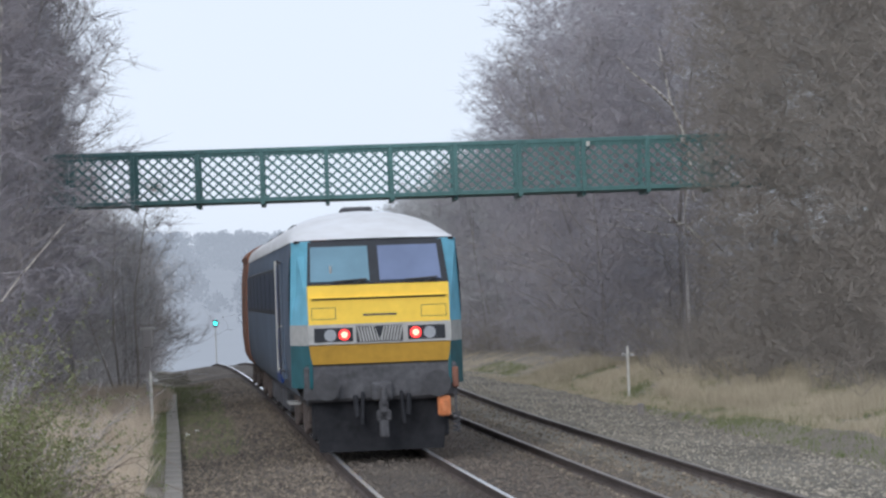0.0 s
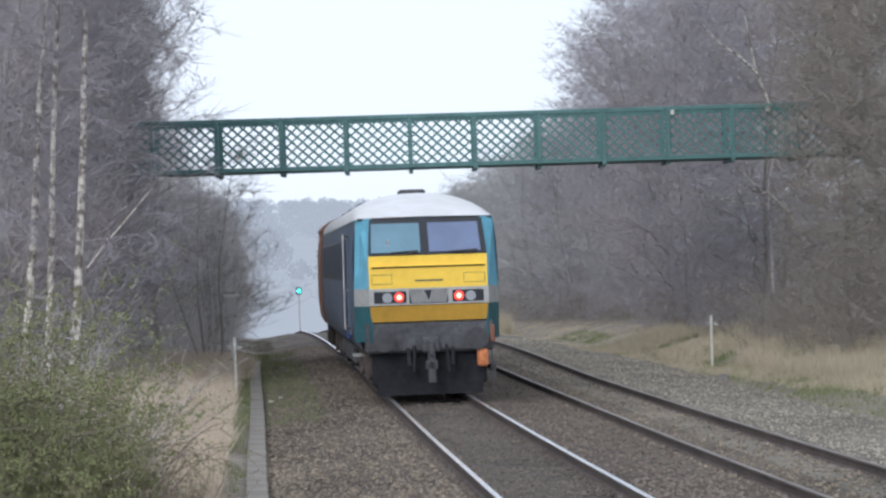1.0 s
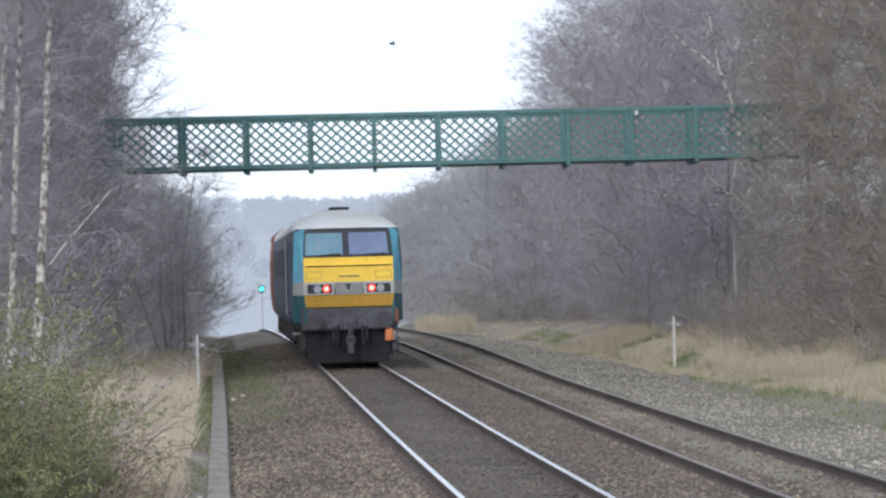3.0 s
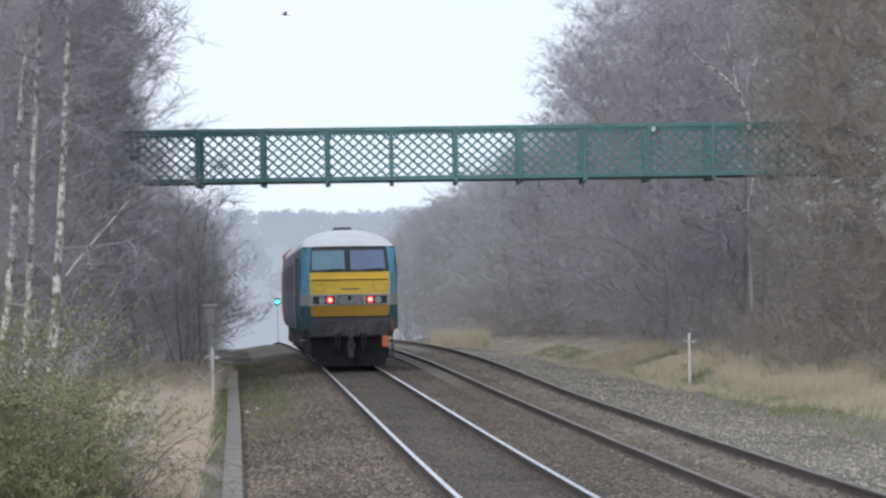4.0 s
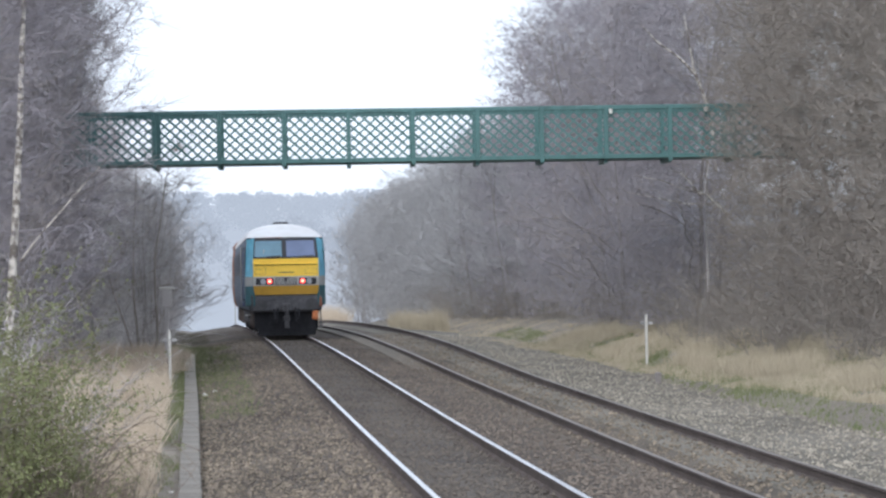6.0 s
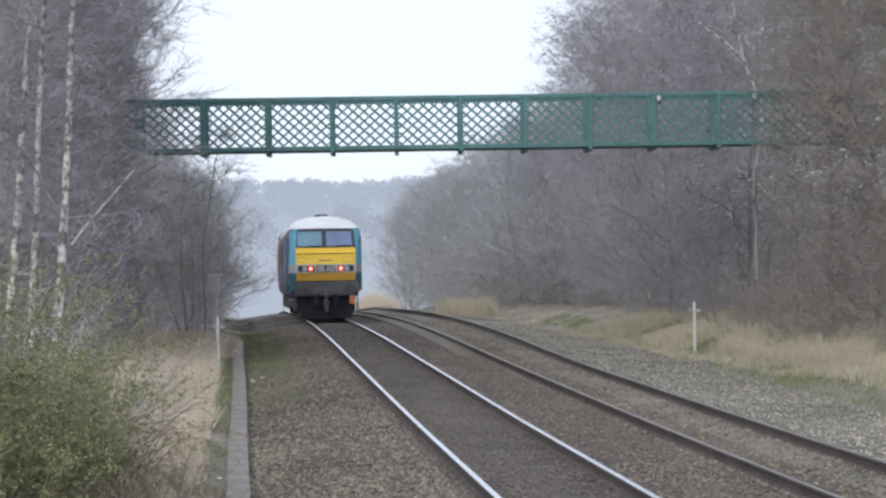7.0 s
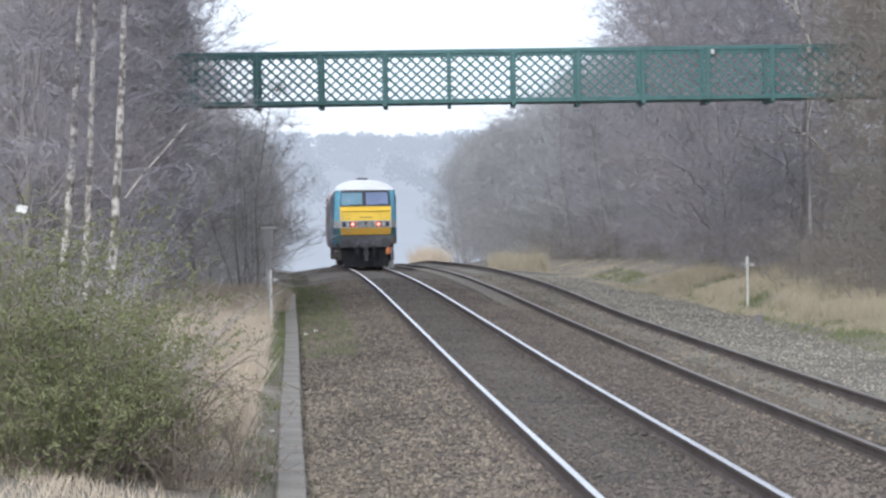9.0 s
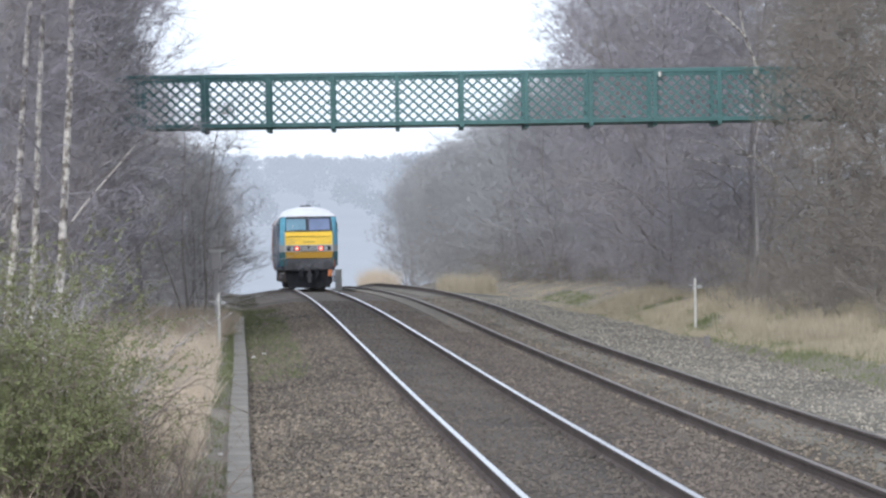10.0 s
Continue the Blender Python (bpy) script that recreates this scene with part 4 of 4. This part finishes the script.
def build_grass():
    lab = "pale straw-coloured dry grass on the verge"
    grass("dry_grass", STRAW, lab, 71, 11000, lambda g: (17.5 + 48 * g.random() ** 1.1, -3.75 - 4.6 * g.random() ** 0.9), 0.2, -0.2, 0.9)
    grass("dry_grass", STRAW, "tall clumps of pale straw-coloured grass", 76, 17000, lambda g: (25 + 40 * g.random(), -3.8 - 3.0 * g.random()), 0.5, 0.06, 0.8)

    grass("dry_grass", STRAW, "pale tufts of dry grass where the trough ends", 84, 900, lambda g: (56 + 12 * g.random(), -3.3 - 1.2 * g.random()), 0.45, 0.0, 0.8)
    grass("weeds", SHADEMOSS, "dull green weeds and moss on the crest of the shoulder", 85, 5000, lambda g: (58 + 50 * g.random(), -2.6 - 1.9 * g.random()), 0.09, -0.1)

    def far_verge(g):
        d = 35 + 34 * g.random() ** 1.1
        return d, max(5.4, 8.6 - 0.058 * (d - 39)) + 2.6 * g.random() ** 1.2

    def wood_edge(g):
        d, off = far_verge(g)
        return d, off + 0.5
    grass("dry_grass", DULLSTRAW, lab, 72, 14000, far_verge, 0.2, -0.15)
    grass("dry_grass", DULLSTRAW, "sparse low grass on the misty far verge", 86, 3500, lambda g: (66 + 34 * g.random(), 6.6 + 3.0 * g.random()), 0.12, 0.0)
    grass("dry_grass", DULLSTRAW, "tall tufts of pale dry grass along the wood", 82, 11000, wood_edge, 0.42, 0.12, 1.6)
    grass("green_grass", MEADOW, "green tufts among the dry grass of the far verge", 83, 4500, far_verge, 0.17, 0.05, 1.0)
    # Moss tufts; their darkness doubles as the shade over this ballast.
    grass("moss", SHADEMOSS, "moss and weeds over the ballast shoulder, dark in place of shade", 79, 1800, lambda g: (42 + 36 * g.random(), -3.15 + 1.3 * g.random() ** 2), 0.09)
    grass("dry_reeds", DULLSTRAW, "tall pale dry reeds beside the far track", 77, 800, lambda g: (91 + 8 * g.random(), 5.4 + 1.8 * g.random()), 0.95)
    grass("dry_reeds", STRAW, "tall pale dry reeds beside the far track", 78, 900, lambda g: (142 + 14 * g.random(), 5.0 + 2 * g.random()), 1.6)
    grass("green_grass", MEADOW, "short green grass along the trough", 73, 1700, lambda g: (17 + 60 * g.random(), -3.45 - 0.5 * g.random()), 0.16)
    grass("green_grass", MEADOW, "short green grass at the ballast edge", 74, 2600, lambda g: (32 + 50 * g.random(), 7.6 + 1.0 * g.random()), 0.16)
    grass("green_grass", MEADOW, "green tufts where the trough ends", 75, 1800, lambda g: (40 + 36 * g.random() ** 0.8, -3.5 + 1.5 * g.random() ** 2), 0.2)


# ---- lineside furniture and distance ----
def build_marker(name, x, d, h, label):
    g = ground_at(d, x - line_x(d))
    th = thing(name, label, "marker post", "lineside marker posts")
    th.matrix_basis = Matrix.Translation((x, d, g.z - 0.05))
    part("post", boxed(-0.028, 0.028, -0.028, 0.028, 0, h, 0.006), WHITEPAINT, th)
    bm = bmesh.new()
    box(bm, -0.16, -0.06, -0.05, -0.03, h - 0.25, h - 0.18, 0.004)
    box(bm, 0.06, 0.16, -0.05, -0.03, h - 0.25, h - 0.18, 0.004)
    box(bm, -0.06, 0.06, -0.045, -0.03, h - 0.225, h - 0.205)
    part("plate", bm, SILVER, th, "small grey plates on a crossbar")
    part("plate_bar", boxed(-0.15, -0.08, -0.056, -0.048, h - 0.235, h - 0.205), GRIME, th, "dark bar of unreadable writing")
    return th


def build_lineside():
    build_marker("marker_post", -3.92, 50.4, 1.33, "white concrete marker post in the dry grass")
    build_marker("marker_post", 7.52, 55.5, 1.32, "white marker post with a small plate on the far verge")
    g = ground_at(50.5, 7.1 - line_x(50.5))
    part_ = tagged(part("stump", boxed(-0.07, 0.07, -0.07, 0.07, -0.1, 0.36, 0.02), BARK), "weathered brown wooden stump in the grass", "stump")
    part_.matrix_basis = Matrix.Translation((7.1, 50.5, g.z))
    # pale-capped lineside cabinet
    g = ground_at(60, -4.72 - line_x(60))
    cab = thing("lineside_cabinet", "grey lineside cabinet on a stand with a pale lid", "cabinet")
    cab.matrix_basis = Matrix.Translation((-4.72, 60, g.z))
    part("stand", boxed(-0.06, 0.06, -0.06, 0.06, -0.1, 1.6, 0.01), ASHTWIG, cab, "weathered grey post")
    part("cabinet_box", boxed(-0.13, 0.13, -0.12, 0.12, 1.6, 2.08, 0.02), ASHTWIG, cab, "weathered grey box")
    part("lid", boxed(-0.19, 0.19, -0.15, 0.15, 2.08, 2.14, 0.01), WHITEPAINT, cab, "pale sloping lid")
    # colour-light signal showing green
    sg = thing("railway_signal", "colour-light railway signal showing green", "signal")
    sg.matrix_basis = Matrix.Translation((-7.75, 160, rail_z(160) - 0.6))
    top = 0.62 + 2.6 - 70 / 3960 * 160 - (rail_z(160) - 0.6)
    part("mast", rodded((0, 0.12, 0), (0, 0.12, top + 0.3), 0.045), SILVER, sg)
    hd = part("signal_head", boxed(-0.18, 0.18, -0.08, 0.12, top - 0.25, top + 0.25, 0.04), SIDEGLASS, sg, "grey signal head")
    part("lens", rodded((0, -0.14, top), (0, -0.08, top), 0.13, n=20), SIGNALGREEN, hd, "lit green lens")
    part("hood", boxed(-0.16, 0.16, -0.3, -0.08, top + 0.16, top + 0.19), BLACKTRIM, hd)
    # pale cabinet between the tracks beyond the crest
    wc = thing("trackside_cabinet", "small white trackside cabinet standing between the tracks", "cabinet")
    wc.matrix_basis = Matrix.Translation(at(116, 1.86, -0.3))
    part("cabinet_box", boxed(-0.17, 0.17, -0.15, 0.15, 0, 1.12, 0.02), WHITEPAINT, wc)
    part("lid", boxed(-0.2, 0.2, -0.18, 0.18, 1.12, 1.17, 0.015), WHITEPAINT, wc)
    part("door", boxed(-0.13, 0.13, -0.158, -0.15, 0.2, 1.0, 0.003), WHITEPAINT, wc)
    # scraps
    for x, d, r in ((-3.0, 48.0, 0.06), (-2.85, 49.0, 0.05), (1.05, 43.5, 0.05), (-2.14, 27.3, 0.035)):
        bm = bmesh.new()
        bmesh.ops.create_icosphere(bm, subdivisions=2, radius=r)
        for v in bm.verts:
            v.co *= 1 + 0.5 * noise.noise(v.co * 14)
            v.co.z *= 0.5
        o = tagged(part("litter", bm, WHITEPAINT), "scrap of white litter on the ballast", "litter", "litter")
        off = x - line_x(d)
        o.matrix_basis = Matrix.Translation(surface_at(d, off) + Vector((0, 0, 0.03)))
    bm = bmesh.new()
    bmesh.ops.create_grid(bm, x_segments=5, y_segments=4, size=0.042)
    for v in bm.verts:
        v.co.z = 0.06 * noise.noise(v.co * 9)
    bmesh.ops.solidify(bm, geom=bm.faces[:], thickness=0.006)
    o = tagged(part("plastic_scrap", bm, WHITEPAINT), "scrap of white plastic caught in the bush", "litter", "litter")
    o.matrix_basis = pose(-4.03, 21.4, 2.5, 60, 30, 35)


HILL = bpy.data.materials.new("hazy_distance")


def build_distance():
    HILL.use_nodes = True
    n, l = HILL.node_tree.nodes, HILL.node_tree.links
    b = n["Principled BSDF"]
    b.inputs["Roughness"].default_value = 1.0
    co, tx, rp = n.new("ShaderNodeTexCoord"), n.new("ShaderNodeTexNoise"), n.new("ShaderNodeMix")
    tx.inputs["Scale"].default_value, tx.inputs["Detail"].default_value = 0.05, 8
    rp.data_type = "RGBA"
    # The haze is put in as emission: the hill itself glows blue-grey.
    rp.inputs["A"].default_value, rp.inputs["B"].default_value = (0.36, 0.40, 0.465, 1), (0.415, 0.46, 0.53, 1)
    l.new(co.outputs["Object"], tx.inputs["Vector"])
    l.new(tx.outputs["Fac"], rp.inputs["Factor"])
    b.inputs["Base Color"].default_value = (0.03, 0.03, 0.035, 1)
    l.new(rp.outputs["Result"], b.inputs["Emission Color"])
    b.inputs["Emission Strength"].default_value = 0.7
    far_mats = []
    # Tree bands glow paler towards the ridge to carry the haze.
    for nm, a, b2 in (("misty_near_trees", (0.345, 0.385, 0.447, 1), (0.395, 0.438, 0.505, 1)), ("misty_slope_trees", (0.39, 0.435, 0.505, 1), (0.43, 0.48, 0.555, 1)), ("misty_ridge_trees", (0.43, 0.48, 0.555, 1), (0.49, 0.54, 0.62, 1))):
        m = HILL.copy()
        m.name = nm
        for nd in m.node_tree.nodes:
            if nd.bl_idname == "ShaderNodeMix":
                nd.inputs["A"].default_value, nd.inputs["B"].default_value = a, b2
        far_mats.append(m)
    rings = []
    for i in range(26):
        y = 172 + i * 27
        ring = []
        for j in range(81):
            x = -420 + 10.5 * j
            u = i / 25
            ridge = 21 + 4.0 * noise.noise((x * 0.012, 0.5, 0)) + 1.6 * noise.noise((x * 0.06, 2, 0)) - 0.02 * abs(x + 40)
            z = -3.4 + (ridge + 3.4) * (3 * u * u - 2 * u**3) + 0.6 * u * noise.noise((x * 0.03, y * 0.03, 4))
            ring.append(Vector((x, y, z)))
        rings.append(ring)
    v, f = loft(rings)
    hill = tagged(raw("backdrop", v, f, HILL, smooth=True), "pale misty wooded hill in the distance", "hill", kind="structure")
    # tree crowns along the ridge and on the slope
    rng = random.Random(90)
    for band, (u0, u1, count) in enumerate(((0.12, 0.42, 220), (0.42, 0.8, 480), (0.8, 1.0, 300))):
        w = Wood()
        for i in range(count):
            x, u = rng.uniform(-170, 130), rng.uniform(u0, u1)
            y = 172 + 675 * u
            ridge = 21 + 4.0 * noise.noise((x * 0.012, 0.5, 0)) + 1.6 * noise.noise((x * 0.06, 2, 0)) - 0.02 * abs(x + 40)
            z = -3.4 + (ridge + 3.4) * (3 * u * u - 2 * u**3)
            h = rng.uniform(2.6, 5.2) * (1 + 0.9 * max(0.0, noise.noise((x * 0.05, 7, 0)))) * (1.4 if rng.random() < 0.08 else 1)
            r = h * rng.uniform(0.4, 0.75)
            for k in range(80):
                e = Vector((rng.gauss(0, 1), rng.gauss(0, 1), rng.gauss(0, 1))).normalized() * rng.random() ** 0.4
                c = Vector((x + e.x * r, y + e.y * r, z + h * 0.42 + e.z * h * 0.5))
                w.blade(c, c + Vector((rng.gauss(0, 0.4), rng.gauss(0, 0.3), rng.uniform(0.2, 1.0))), 0.32)
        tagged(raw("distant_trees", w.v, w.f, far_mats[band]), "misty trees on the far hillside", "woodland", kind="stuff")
    # House walls glow palest, with the haze in their colour.
    pale = HILL.copy()
    pale.name = "misty_pale_render"
    for nd in pale.node_tree.nodes:
        if nd.bl_idname == "ShaderNodeMix":
            nd.inputs["A"].default_value, nd.inputs["B"].default_value = (0.6, 0.64, 0.7, 1), (0.66, 0.7, 0.76, 1)
    for x, y, z, w in ((-24, 700, 15.0, 7), (-16, 640, 13.2, 6), (-36, 730, 16.5, 8)):
        hs = thing("distant_house", "pale house half lost in mist on the hillside", "house", "distant houses")
        part("wall", boxed(x - w / 2, x + w / 2, y, y + 6, z - 4, z + 2), pale, hs)
        bm = bmesh.new()
        vv = [bm.verts.new(p) for p in ((x - w / 2 - .4, y - .4, z + 2), (x + w / 2 + .4, y - .4, z + 2), (x + w / 2 + .4, y + 6.4, z + 2), (x - w / 2 - .4, y + 6.4, z + 2), (x - w / 2, y + 3, z + 4.2), (x + w / 2, y + 3, z + 4.2))]
        for q in ((0, 1, 5, 4), (2, 3, 4, 5), (0, 4, 3), (1, 2, 5), (3, 2, 1, 0)):
            bm.faces.new([vv[i] for i in q])
        rf = part("roof", bm, far_mats[1], hs)
        part("chimney", boxed(x + w / 4, x + w / 4 + 0.9, y + 2.5, y + 3.4, z + 3, z + 5.2), far_mats[1], rf)


def build_bird(name):
    b = thing(name, "small dark bird in flight against the sky", "bird", "birds")
    bm = bmesh.new()
    bmesh.ops.create_icosphere(bm, subdivisions=2, radius=1)
    for v in bm.verts:
        v.co = Vector((v.co.x * 0.075 * (1 - 0.2 * v.co.x), v.co.y * 0.03, v.co.z * 0.03))
    part("body", bm, UNDER, b, "", True)
    part("tail", slab(((0.05, -0.01, 0.0), (0.13, -0.025, 0.0), (0.13, 0.025, 0.0), (0.05, 0.01, 0.0)), 0.008), UNDER, b)
    for s in (-1, 1):
        q = [(-0.04, s * 0.02, 0.005), (0.035, s * 0.02, 0.005), (0.045, s * 0.13, 0.06), (0.01, s * 0.14, 0.065)]
        part("wing", slab(q if s > 0 else q[::-1], 0.008), UNDER, b, "raised dark wing")
    return b


build_ground()
build_ballast()
build_track("near_track", 0.0, 0.0, 0.0, POLISHED, "polished main line track on concrete sleepers")
build_track("far_track", FAR, -0.11, 0.0, DULLHEAD, "rusty second track on concrete sleepers")
build_trough()
build_bridge()
train, axles = build_train()
build_woods()
build_birches()
build_bush()
build_lineside()
build_distance()
build_grass()
birds = [build_bird("bird"), build_bird("bird")]
build_oily_strip()
build_stones("ballast_stones", STONE, "loose angular brown ballast stones on the shoulder", 14000, -3.15, -0.95, 4, 1.5)
build_stones("ballast_stones", DARKSTONE, "brake-dusted dark brown ballast stones beside the running rail", 9000, -0.85, -3.0, 9, 1.5)
build_stones("ballast_stones", DARKSTONE, "brake-dusted dark brown ballast stones between the tracks", 11000, 0.85, 2.9, 6)
build_stones("ballast_stones", STONE, "loose angular grey and brown ballast stones", 8000, 2.5, 4.5, 7)
build_stones("ballast_stones", PALESTONE, "pale grey stones on the far ballast shoulder", 13000, 4.2, 7.9, 8)
build_stones("dark_ballast_stones", OILYSTONE, "oil-darkened ballast stones between the rails", 7000, -0.66, 0.66, 5)


def motions():
    def front(t):
        return 35.0 + 6.75 * t + 0.022 * t * t
    rows = []
    for i in range(41):
        t = i * 0.25
        d = front(t)
        tilt = math.degrees(math.atan((rail_z(d + 17) - rail_z(d + 2)) / 15))
        p = at(d, 0)
        rows.append((t, pose(p.x, p.y, p.z, tilt, 0, TURN)))
    walk(train, rows)
    # birds cross the sky between the trees
    for bird, way in zip(birds, (
        ((0, 22, 55, 3.5), (2.3, 3.9, 55, 6.6), (2.4, 3.16, 55, 6.85), (2.5, 2.75, 55, 7.05), (2.7, 1.87, 55, 7.38), (3.8, -1.72, 55, 8.66), (4, -2.38, 55, 8.9), (5, -5.6, 55, 10.5), (10, -21, 55, 19)),
        ((0, -24, 95, 2.5), (7.2, -8.5, 68, 2.4), (7.7, -6.0, 64, 3.6), (8.0, -3.3, 60.5, 6.0), (8.1, -2.6, 60, 6.66), (8.2, -2.9, 60, 6.87), (8.4, -3.73, 60, 7.15), (9, -6.0, 60, 8.2), (10, -9.5, 60, 10)))):
        walk(bird, [(t, pose(x, y, z, 0, 12, 0)) for t, x, y, z in way])
    for w, y in axles:
        walk(w, [(k / 15, pose(0, y, 0.46, -math.degrees((front(k / 15) - 35) / 0.46), 0, 0)) for k in range(151)])


motions()
